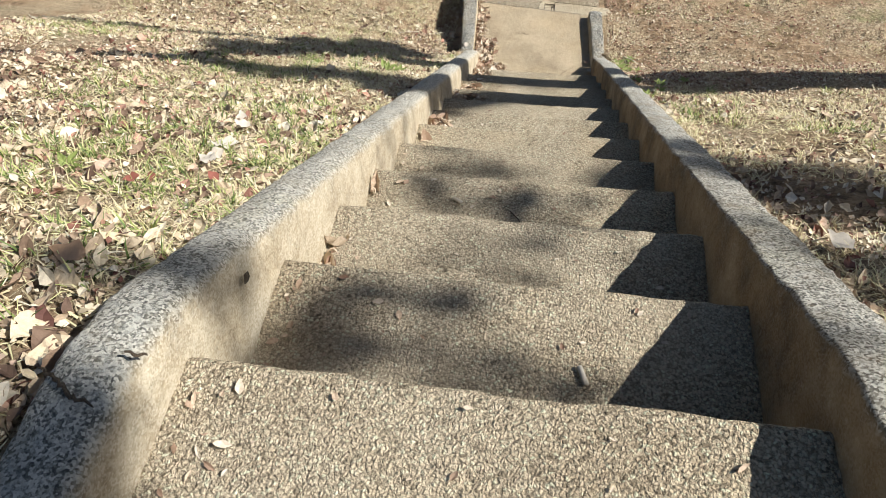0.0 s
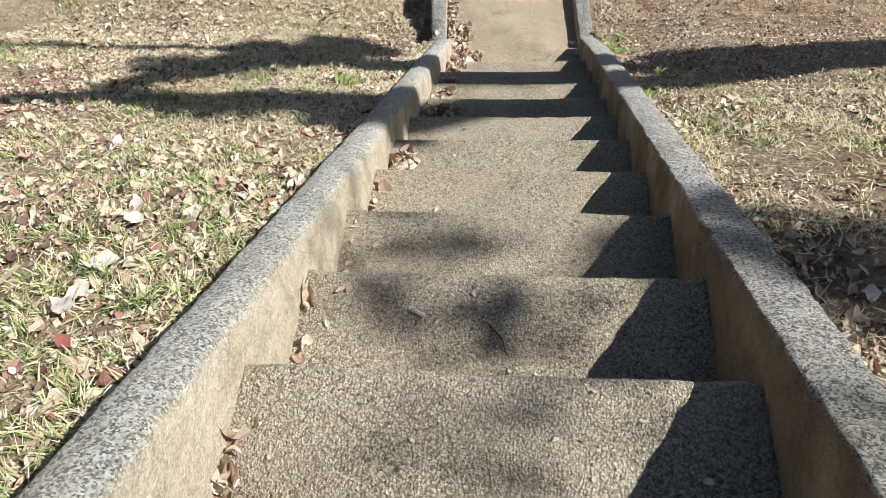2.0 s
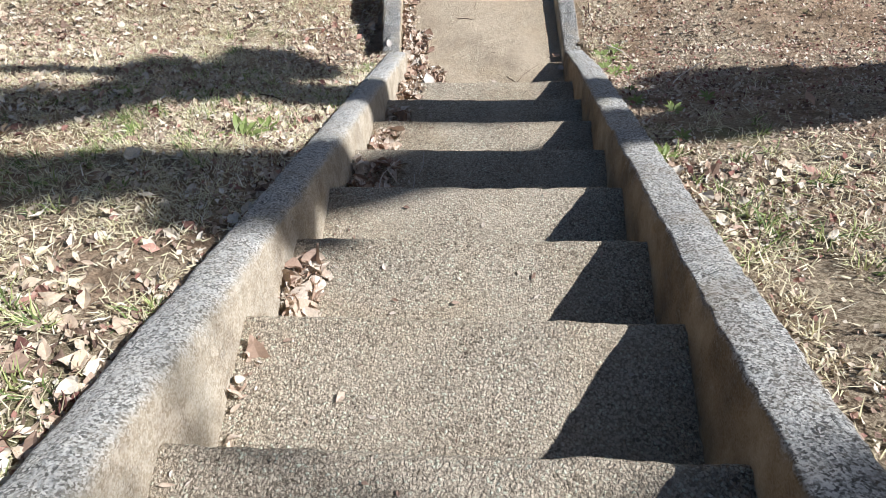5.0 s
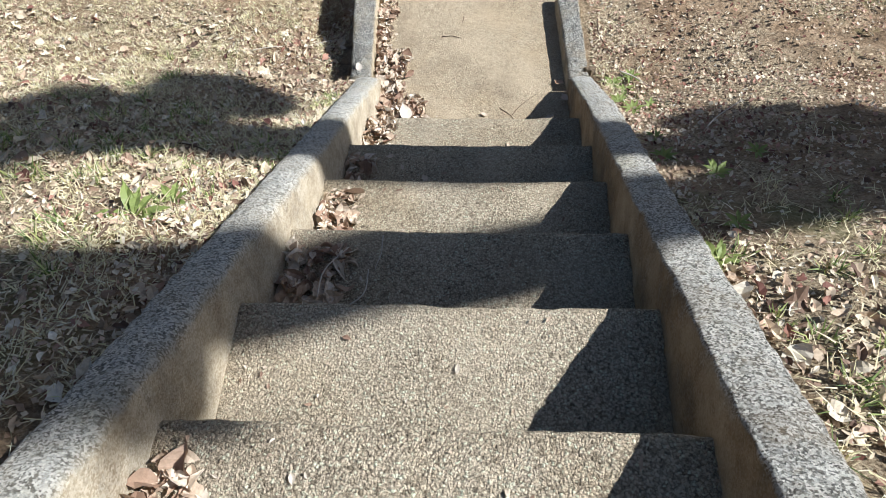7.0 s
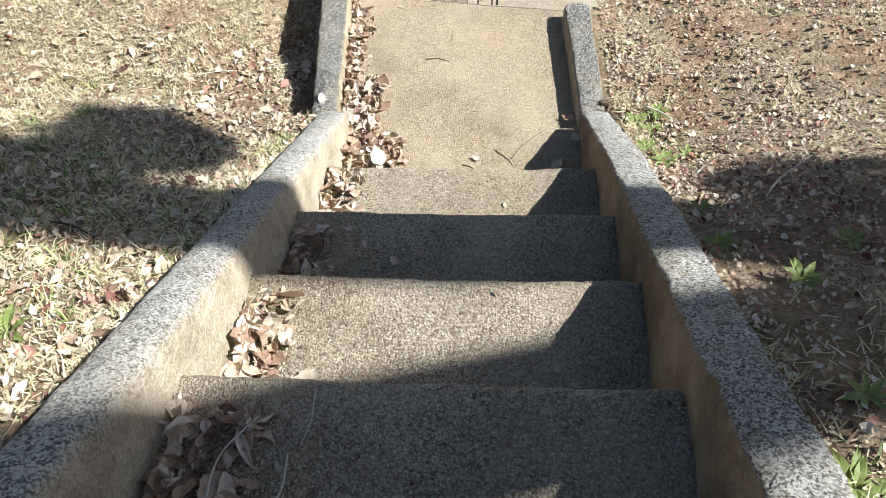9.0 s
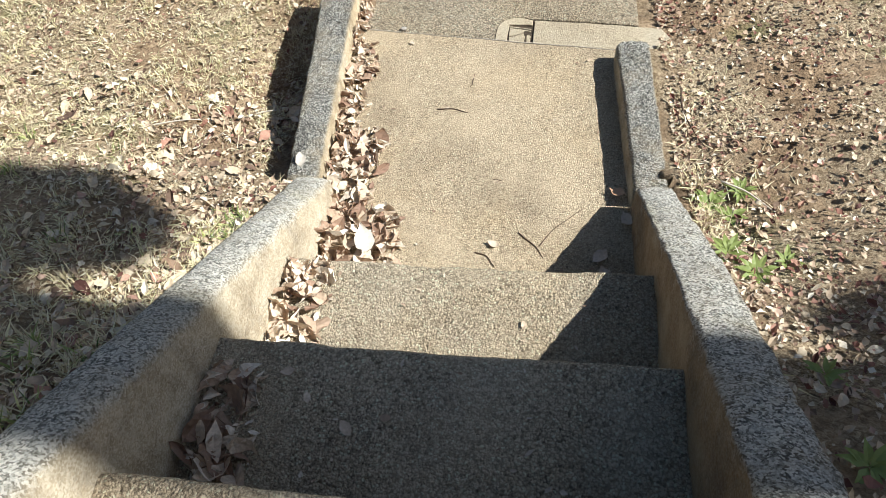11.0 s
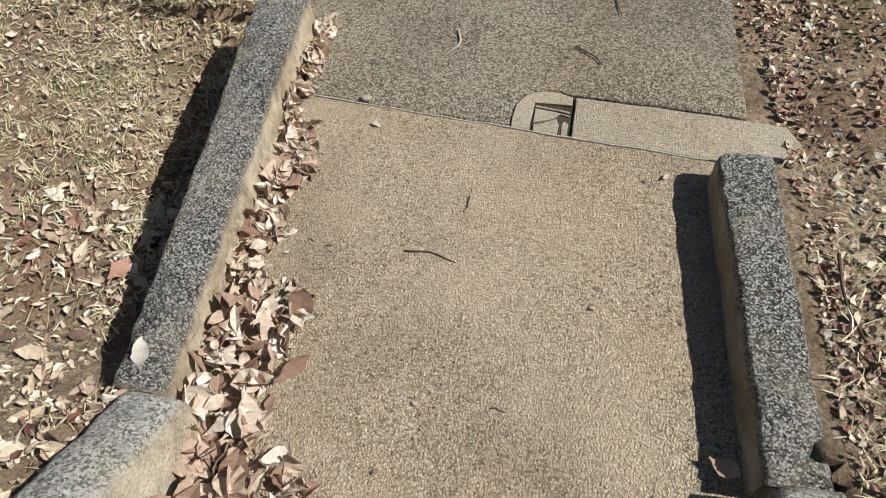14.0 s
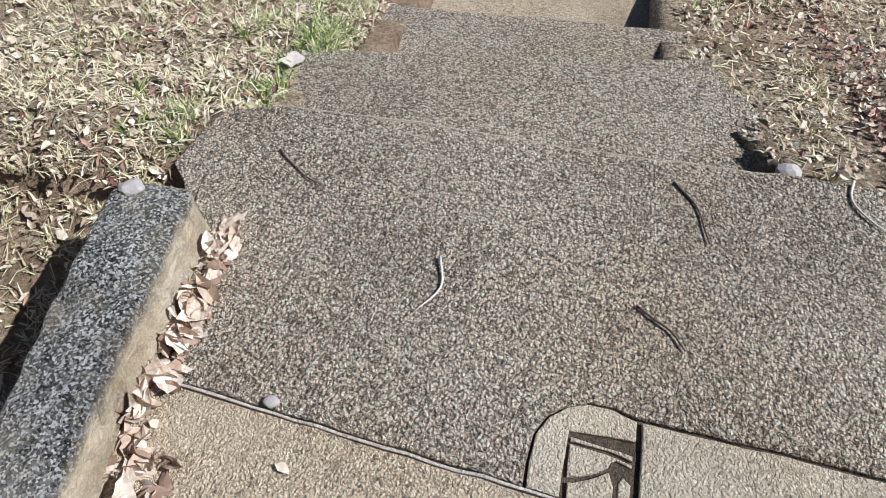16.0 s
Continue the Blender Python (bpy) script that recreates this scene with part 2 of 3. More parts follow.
# ---- mesh helpers ----
def link_mesh(name, verts, faces, mat, parent=None, smooth=False):
    me = bpy.data.meshes.new(name)
    me.from_pydata([(v[0] * UNIT, v[1] * UNIT, v[2] * UNIT) for v in verts], [], faces)
    me.materials.append(mat)
    if smooth:
        me.polygons.foreach_set("use_smooth", [True] * len(me.polygons))
    me.update()
    ob = new(name, me)
    if parent:
        ob.parent = parent
    return ob


def part(name, verts, faces, mat, parent, label="", smooth=False):
    ob = link_mesh(name, verts, faces, mat, parent, smooth)
    if label:
        tagged(ob, label)
    return ob


def rings(sections):
    """Verts and faces of a closed tube through rings with equal counts, capped at both ends."""
    n = len(sections[0])
    verts = [p for s in sections for p in s]
    faces = []
    for i in range(len(sections) - 1):
        for j in range(n):
            a, b = i * n + j, i * n + (j + 1) % n
            faces.append((a, b, b + n, a + n))
    faces.append(tuple(range(n - 1, -1, -1)))
    m = (len(sections) - 1) * n
    faces.append(tuple(range(m, m + n)))
    return verts, faces


def rough(p, amount, scale):
    """A small shift of a point by noise."""
    return Vector(p) + amount * noise.noise_vector(Vector(p) * scale)


# ---- stairs ----
stairs = tagged(new("stairs"), "weathered exposed-aggregate concrete stairs between low side walls", "stairs", kind="structure")


def step_mesh(k):
    """One step: tread with a rounded, slightly broken nosing and its riser."""
    y1, z1 = -(k - 1) * RUN, RISE * k
    back = y1 - RUN - 0.03 if k < STEPS else y1 - 2.6
    r = 0.016
    prof = [(back, z1 - 0.30), (back, z1 + 0.002)]
    cuts = 9 if k < STEPS else 26
    for i in range(1, cuts):
        prof.append((back + (y1 - r - back) * i / cuts, z1))
    for i in range(6):
        a = i / 5 * math.pi / 2
        prof.append((y1 - r + r * math.sin(a), z1 - r + r * math.cos(a)))
    prof += [(y1 - 0.004, z1 - 0.09), (y1 - 0.008, z1 - RISE - 0.02), (y1 - 0.008, z1 - 0.30)]
    n = 44
    sect = []
    for i in range(n + 1):
        x = -0.02 + (WIDTH + 0.04) * i / n
        ring = []
        for j, (y, z) in enumerate(prof):
            p = Vector((x, y, z))
            if 0 < j < len(prof) - 1:
                edge = max(0.0, 1 - abs(y - y1) / 0.03)
                d = noise.noise_vector(Vector((x * 9, y * 9, k * 3.1)))
                d2 = noise.noise_vector(Vector((x * 34, y * 34, k * 5.7)))
                dip = -0.006 * math.exp(-((x - 0.42) / 0.22) ** 2)
                p.z += 0.0025 * d.z + edge * (0.004 * d2.z + dip)
                p.y += edge * (0.006 * d.y + 0.0035 * d2.y)
            ring.append(p)
        sect.append(ring)
    return rings(sect)


for k in range(1, STEPS + 1):
    part("step", *step_mesh(k), TREAD, stairs, smooth=True)


# ---- side walls and kerbs ----
def wall_sections(ys, inner, outer, top, foot, batter=0.0, r=0.018, seed=0.0, crown=0.004, across=5, crag=0.0):
    """Rings of a low wall along y. inner, outer, top and foot are functions of y."""
    out = []
    for y in ys:
        xi, xo, zt, zb = inner(y), outer(y), top(y), foot(y)
        s = 1 if xo > xi else -1
        w = abs(xo - xi)
        prof = [(0.0, zb), (batter * 0.4, zb + (zt - zb) * 0.5), (batter * 0.8, zt - 0.05)]
        for i in range(5):
            a = i / 4 * math.pi / 2
            prof.append((batter + r - r * math.cos(a), zt - r + r * math.sin(a)))
        for i in range(1, across):
            u = i / across
            prof.append((batter + r + (w - batter - 2 * r) * u, zt + crown * math.sin(math.pi * u)))
        for i in range(5):
            a = i / 4 * math.pi / 2
            prof.append((w - r + r * math.sin(a), zt - r + r * math.cos(a)))
        prof += [(w, zt - 0.08), (w + 0.01, zb)]
        ring = []
        for u, z in prof:
            p = Vector((xi + s * u, y, z))
            q = p + Vector((seed, 0, 0))
            edge = 1.0 if z > zt - 0.03 else 0.45
            p = p + edge * (0.0022 * noise.noise_vector(q * 7) + 0.0035 * noise.noise_vector(q * 26) + 0.0016 * noise.noise_vector(q * 70))
            if crag:
                p = p + crag * (0.6 * noise.noise_vector(q * 48) + noise.noise_vector(q * 115))
            ring.append(p)
        out.append(ring)
    return out


def spread(a, b, step):
    n = max(2, int(round(abs(b - a) / step)))
    return [a + (b - a) * i / n for i in range(n + 1)]


def rounded_end(sections, sharp=0.012):
    """Pulls the last rings together so the end is rounded."""
    last = sections[-1]
    c = sum((Vector(p) for p in last), Vector()) / len(last)
    extra = []
    for d, s in ((0.012, 0.96), (0.022, 0.88), (0.028, 0.76)):
        extra.append([Vector((c.x + (p.x - c.x) * s, p.y + d, c.z + (p.z - c.z) * s)) for p in last])
    return sections + extra


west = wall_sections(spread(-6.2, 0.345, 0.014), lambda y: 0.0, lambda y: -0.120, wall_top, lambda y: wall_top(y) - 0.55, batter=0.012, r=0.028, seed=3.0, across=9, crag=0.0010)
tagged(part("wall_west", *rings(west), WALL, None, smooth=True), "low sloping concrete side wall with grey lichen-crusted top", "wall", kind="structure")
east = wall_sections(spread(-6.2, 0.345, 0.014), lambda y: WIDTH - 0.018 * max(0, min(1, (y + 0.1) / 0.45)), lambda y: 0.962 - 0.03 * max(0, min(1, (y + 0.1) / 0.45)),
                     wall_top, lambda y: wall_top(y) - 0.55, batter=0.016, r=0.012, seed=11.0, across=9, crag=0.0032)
wall_w = bpy.data.objects["wall_west"]
crack_rng = random.Random(5)


def crack(points, parent, r=0.0022):
    """A dark hairline crack following a surface."""
    fine = []
    for a, b in zip(points, points[1:]):
        for i in range(6):
            p = Vector(a).lerp(Vector(b), i / 6)
            fine.append(p + Vector((crack_rng.uniform(-0.003, 0.003), crack_rng.uniform(-0.003, 0.003), 0)))
    fine.append(Vector(points[-1]))
    sect = []
    for i, p in enumerate(fine):
        w = r * (0.4 + 1.2 * math.sin(math.pi * (i + 1) / (len(fine) + 1)))
        sect.append([p + Vector((0, -w, 0)), p + Vector((0, 0, 0.0012)), p + Vector((0, w, 0)), p + Vector((0, 0, -0.004))])
    return part("crack", *rings(sect), DARKJOINT, parent, "thin dark crack")


crack([(-0.117, -3.682, 2.602), (-0.087, -3.692, 2.605), (-0.058, -3.712, 2.607), (-0.027, -3.721, 2.606)], wall_w)
crack([(-0.020, -3.650, 2.604), (0.000, -3.642, 2.592)], wall_w, 0.0016)
hole = []
for i in range(4):
    rr = (0.0105, 0.009, 0.006, 0.002)[i]
    hole.append([Vector((0.0035 - 0.0012 * i + 0.001 * math.sin(j * 2.1), -3.403 + rr * (1 + 0.25 * math.sin(j * 1.9)) * math.cos(j * 0.785), 2.418 + rr * math.sin(j * 0.785))) for j in range(8)])
part("hole", *rings(hole), DARKJOINT, wall_w, "small dark broken hole")
tagged(part("wall_east", *rings(east), BROWN_FACED, None, smooth=True), "low sloping concrete side wall, crusted top and darker brown face", "wall", kind="structure")


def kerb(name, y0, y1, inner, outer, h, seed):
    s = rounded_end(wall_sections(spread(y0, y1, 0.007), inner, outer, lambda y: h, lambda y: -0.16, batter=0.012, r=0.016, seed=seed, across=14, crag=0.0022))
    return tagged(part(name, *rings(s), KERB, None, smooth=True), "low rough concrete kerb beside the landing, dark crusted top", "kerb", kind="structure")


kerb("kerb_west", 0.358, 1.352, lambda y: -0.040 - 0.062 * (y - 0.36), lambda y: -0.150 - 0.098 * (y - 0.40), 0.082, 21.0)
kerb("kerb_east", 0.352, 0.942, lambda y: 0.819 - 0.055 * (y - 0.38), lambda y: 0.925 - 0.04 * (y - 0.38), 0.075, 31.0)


# ---- landing slabs and lower steps ----
def slab(name, outline, z, depth, mat, label, parent=None, grid=0.03, warp=0.003, kind="structure", rim=0.006):
    """A cast slab with a given outline (x, y), bevelled rim and uneven top."""
    bm = bmesh.new()
    face = bm.faces.new([bm.verts.new((x, y, z)) for x, y in outline])
    bm.normal_update()
    if face.normal.z < 0:
        face.normal_flip()
    ext = bmesh.ops.extrude_face_region(bm, geom=[face])
    for v in [g for g in ext["geom"] if isinstance(g, bmesh.types.BMVert)]:
        v.co.z -= depth
    bmesh.ops.recalc_face_normals(bm, faces=bm.faces[:])
    brink = [e for e in bm.edges if all(abs(v.co.z - z) < 1e-6 for v in e.verts)]
    bmesh.ops.bevel(bm, geom=brink, offset=rim, segments=2, profile=0.5, affect="EDGES")
    xs, ys = [p[0] for p in outline], [p[1] for p in outline]
    for lo, hi, axis in ((min(xs), max(xs), 0), (min(ys), max(ys), 1)):
        c = lo + grid
        while c < hi - grid * 0.3:
            no = (1, 0, 0) if axis == 0 else (0, 1, 0)
            co = (c, 0, 0) if axis == 0 else (0, c, 0)
            bmesh.ops.bisect_plane(bm, geom=bm.verts[:] + bm.edges[:] + bm.faces[:], plane_co=co, plane_no=no)
            c += grid
    for v in bm.verts:
        if v.co.z > z - 0.02:
            d = noise.noise_vector(v.co * 5) * warp + noise.noise_vector(v.co * 24) * 0.0022
            v.co.z += d.z
            v.co.x += d.x
            v.co.y += d.y
        v.co *= UNIT
    me = bpy.data.meshes.new(name)
    bm.to_mesh(me)
    bm.free()
    me.materials.append(mat)
    ob = new(name, me)
    if parent:
        ob.parent = parent
    return tagged(ob, label, "paving", kind=kind) if not parent else ob


def ragged(points, amount=0.008, step=0.05, seed=0.0):
    """An outline with its sides broken into short uneven pieces."""
    out = []
    for (x0, y0), (x1, y1) in zip(points, points[1:] + points[:1]):
        n = max(1, int(math.hypot(x1 - x0, y1 - y0) / step))
        for i in range(n):
            p = Vector((x0 + (x1 - x0) * i / n, y0 + (y1 - y0) * i / n, seed))
            d = noise.noise_vector(p * 14) * amount if i else Vector()
            out.append((p.x + d.x, p.y + d.y))
    return out


JOINT = lambda x: 1.113 - 0.125 * x
slab("landing_slab", [(-0.10, -0.03), (0.84, -0.03), (0.84, 0.95), (0.875, JOINT(0.875) - 0.004), (-0.10, JOINT(-0.10) - 0.004)], 0.0, 0.12, LANDING,
     "worn tan concrete landing slab with swept dusty middle", warp=0.004, rim=0.002)
slab("path_slab", [(-0.10, JOINT(-0.1) + 0.004), (0.400, JOINT(0.400) + 0.004), (0.400, 1.100), (0.405, 1.133), (0.418, 1.160), (0.440, 1.178), (0.468, 1.187), (0.498, 1.186), (0.535, 1.176), (0.885, 1.140), (0.875, 1.60), (0.745, 1.612), (0.5, 1.618), (0.2, 1.637), (-0.09, 1.652),
                   *ragged([(-0.19, 1.63), (-0.225, 1.49), (-0.16, 1.40)], 0.01)], 0.001, 0.10, SLAB, "grey exposed-aggregate path slab with broken edge", warp=0.004, rim=0.003)
slab("patch_slab", [(0.532, JOINT(0.532) + 0.003), (0.90, JOINT(0.90) + 0.003), (0.94, 1.03), (0.985, 1.075), (0.96, 1.125), (0.893, 1.1345), (0.5345, 1.1715)], -0.001, 0.09, PATCHM,
     "smooth tan mortar repair strip beside the joint", warp=0.003, rim=0.002)
slab("edge_crust", ragged([(-0.09, 1.647), (0.2, 1.632), (0.5, 1.613), (0.74, 1.607), (0.74, 1.617), (0.5, 1.626), (0.2, 1.645), (-0.09, 1.660)], 0.004, 0.03), -0.001, 0.03, PATCHM,
     "pale crumbling cement along the slab edge", warp=0.004)
slab("patch_rim", ragged([(0.404, JOINT(0.404) + 0.004), (0.441, JOINT(0.441) + 0.004), (0.447, 1.146), (0.526, 1.146), (0.528, 1.172), (0.497, 1.1825), (0.468, 1.1835), (0.442, 1.175), (0.421, 1.158), (0.408, 1.132), (0.403, 1.098)], 0.003, 0.025), 0.0, 0.06, PATCHM,
     "curved mortar rim round a cracked block in the paving", warp=0.003, grid=0.015, rim=0.002)


def fragment(points, z):
    """One piece of the cracked mortar block, in shares of its width and depth."""
    outline = [(0.4455 + 0.0835 * u, JOINT(0.4455 + 0.0835 * u) + 0.004 + 0.083 * v) for u, v in points]
    slab("patch_block", ragged(outline, 0.0025, 0.012), z, 0.05, PATCHM, "cracked mortar block fragment set in the paving", warp=0.004, grid=0.012, rim=0.0015)


fragment([(0.05, 0.88), (0.60, 0.90), (0.93, 0.84), (0.93, 0.92), (0.05, 0.95)], -0.002)
fragment([(0.04, 0.34), (0.20, 0.40), (0.40, 0.52), (0.60, 0.66), (0.66, 0.80), (0.93, 0.74), (0.93, 0.79), (0.55, 0.85), (0.04, 0.84)], -0.003)
fragment([(0.05, 0.02), (0.68, 0.02), (0.70, 0.40), (0.62, 0.60), (0.35, 0.42), (0.12, 0.28), (0.05, 0.27)], -0.002)
fragment([(0.80, 0.02), (0.93, 0.02), (0.94, 0.52), (0.82, 0.60), (0.77, 0.50)], -0.006)
slab("joint_bed", [(-0.12, 0.9), (0.87, 0.9), (0.87, 1.25), (-0.12, 1.25)], -0.008, 0.06, DARKJOINT, "dark dirt bed in the paving joints")
slab("joint_filler", ragged([(-0.10, JOINT(-0.10) - 0.002), (0.80, JOINT(0.80) - 0.002), (0.80, JOINT(0.80) + 0.002), (-0.10, JOINT(-0.10) + 0.002)], 0.0014, 0.03), 0.0004, 0.02, FILLER, "pale mortar line filling the paving joint", warp=0.002, rim=0.001)
slab("lower_step", ragged([(-0.155, 1.60), (0.795, 1.575), (0.785, 1.80), (0.66, 2.00), (-0.10, 1.93), (-0.165, 1.90)], 0.007, 0.06), -0.095, 0.16, SLAB, "dark grey aggregate step below the path")
slab("lower_step", ragged([(-0.12, 1.85), (0.67, 1.90), (0.655, 2.235), (0.56, 2.245), (-0.055, 2.250), (-0.13, 2.06)], 0.007, 0.06), -0.20, 0.2, SLAB, "dark grey aggregate step below the path")
slab("lower_path", ragged([(-0.03, 2.20), (0.58, 2.20), (0.60, 3.6), (-0.03, 3.6)], 0.007, 0.08), -0.32, 0.2, LANDING, "pale concrete path at the foot of the lower steps")


# ---- ground ----
PROFILE_Y = [-400, -60, -6, -3.75, -3.45, 0.20, 0.45, 1.0, 1.58, 1.85, 2.3, 3.0, 30, 400]
PROFILE_Z = [14.0, 5.0, 2.62, 2.545, 2.42, 0.135, 0.02, -0.02, -0.03, -0.11, -0.23, -0.38, -3.5, -14.0]


def ground_height(x, y):
    z = float(np.interp(y, PROFILE_Y, PROFILE_Z))
    side = max(0.0, -0.12 - x) if x < 0.4 else max(0.0, x - 0.96)
    z += 0.09 * min(side, 1.2) * (1.0 if y < 0.6 else 0.35) + 0.03 * max(0.0, min(side, 12) - 1.2)
    if 0.3 < y < 1.45 and x < 0:
        z -= 0.075 * min(1, (y - 0.3) / 0.2) * max(0.0, 1.0 - side / 1.2)
    if 0.3 < y < 1.1 and x > 0.8:
        z += 0.045 * min(1, (y - 0.3) / 0.1) * min(1, (1.1 - y) / 0.2)
    z -= 0.13 * math.exp(-((x + 0.36) / 0.17) ** 2 - ((y - 1.02) / 0.34) ** 2)
    q = Vector((x, y, 0.0))
    fade = min(1.0, side / 0.10)
    z += fade * (0.035 * noise.noise(q * 1.3) + 0.022 * noise.noise(q * 4.1) + 0.016 * noise.noise(q * 11))
    if y < -6.1:
        return z
    if y < 1.3:
        lo, hi = -0.085 if y < 0.36 else -0.10 - 0.08 * (y - 0.36), 0.91 if y < 0.36 else 0.87 if y < 0.92 else 0.82
        if lo < x < hi:
            z -= 0.45 if y < 0.2 else 0.16
    elif y < 1.62:
        if -0.15 < x < 0.84:
            z -= 0.10
    elif -0.10 + 0.10 * max(0, min(1, (y - 1.80) / 0.2)) < x < 0.73 - 0.16 * max(0, min(1, (y - 1.7) / 0.3)) and y < 3.55:
        z -= 0.30
    return z


def axis(lo, hi, step, far):
    a = spread(lo, hi, step)
    d, pre, post = step, [], []
    p, q = lo, hi
    while q < far:
        d *= 1.45
        q += d
        p -= d
        pre.insert(0, p)
        post.append(q)
    return pre + a + post


gx, gy = axis(-3.4, 4.4, 0.035, 420), axis(-5.2, 3.4, 0.035, 420)
gverts = [(x, y, ground_height(x, y)) for y in gy for x in gx]
nx = len(gx)
gfaces = [(j * nx + i, j * nx + i + 1, (j + 1) * nx + i + 1, (j + 1) * nx + i) for j in range(len(gy) - 1) for i in range(nx - 1)]
tagged(link_mesh("ground", gverts, gfaces, SOIL, smooth=True), "sloping dry lawn ground of brown soil and thatch", "ground", kind="structure")


def on_path(x, y):
    if y < 0.36:
        return -0.13 < x < 0.97
    if y < 1.38:
        return -0.26 < x < 0.95
    if y < 1.66:
        return -0.23 < x < 0.90
    return (-0.15 if y < 1.88 else -0.07) < x < 0.74 - 0.1 * max(0, min(1, (y - 1.7) / 0.3))


# ---- leaves, grass and other scatter ----
def leaf_piece(length, width, curl, fold, rng):
    """A dry leaf: pointed blade folded along its rib and curled. About 16 triangles."""
    verts, faces = [], []
    shape = [0.03, 0.46, 0.82, 0.99, 0.97, 0.80, 0.52, 0.22, 0.03] if length > 0.048 else [0.05, 0.62, 1.0, 0.86, 0.5, 0.04] if length > 0.026 else [0.1, 1.0, 0.8, 0.06]
    n = len(shape)
    twist = rng.uniform(-0.5, 0.5)
    for i, w in enumerate(shape):
        u = i / (n - 1)
        a = curl * (u - 0.5)
        y = length * (math.sin(a) / curl if abs(curl) > 1e-3 else u - 0.5)
        z0 = length * ((1 - math.cos(a)) / curl if abs(curl) > 1e-3 else 0)
        hw = width * 0.5 * w * rng.uniform(0.86, 1.12)
        t = twist * (u - 0.5)
        for s in (-1, 0, 1):
            x = s * hw * math.cos(fold)
            z = z0 + abs(s) * hw * math.sin(fold) + x * t + (rng.uniform(-0.13, 0.13) * width if s else 0)
            verts.append(Vector((x, y, z)))
    for i in range(n - 1):
        for j in range(2):
            a = i * 3 + j
            faces.append((a, a + 1, a + 4, a + 3))
    return verts, faces


def place(store, piece, m):
    verts, faces = store
    v, f = piece
    o = len(verts)
    verts.extend(m @ p for p in v)
    faces.extend(tuple(i + o for i in q) for q in f)


def tilt_pose(x, y, z, rng, flat=25):
    return pose(x, y, z, rng.uniform(-flat, flat), rng.uniform(-flat, flat), rng.uniform(0, 360))


def blade(length, width, lean, rng):
    """A bent grass blade of three segments."""
    verts, faces = [], []
    a, y, z = rng.uniform(0.1, 0.5), 0.0, 0.0
    seg = length / 2
    for i in range(3):
        w = width * (1 - i / 2.4) * 0.5
        verts += [Vector((-w, y, z)), Vector((w, y, z))]
        y += seg * math.sin(a)
        z += seg * math.cos(a)
        a += lean / 2
    for i in range(2):
        faces.append((2 * i, 2 * i + 1, 2 * i + 3, 2 * i + 2))
    return verts, faces


def flake(size, rng):
    """A crumb of leaf or bark: two bent triangles."""
    w, h = size * rng.uniform(0.3, 0.7), size * rng.uniform(0.05, 0.3)
    return [Vector((-w, 0, h)), Vector((0, -size * 0.5, 0)), Vector((w, 0, h)), Vector((0, size * 0.5, 0))], [(0, 1, 3), (1, 2, 3)]


def greenness(x, y):
    q = Vector((x, y, 3.3))
    g = 0.5 + 0.8 * noise.noise(q * 1.1) + 0.5 * noise.noise(q * 3.2)
    g += 0.20 * max(0, min(1, (-1.6 - y) / 1.2)) if x < 0.4 else -0.12
    return g


def bareness(x, y):
    q = Vector((x + 9, y, 8.8))
    b = 0.5 + 0.8 * noise.noise(q * 0.9) + 0.5 * noise.noise(q * 2.6)
    if x > 0.9:
        b += 0.36 if y > -0.3 else 0.27 if y > -0.9 else 0.20
    if x < 0 and -2.5 < y < -0.9:
        b += 0.17
    if x < 0 and y > -0.4:
        b -= 0.22
    return b


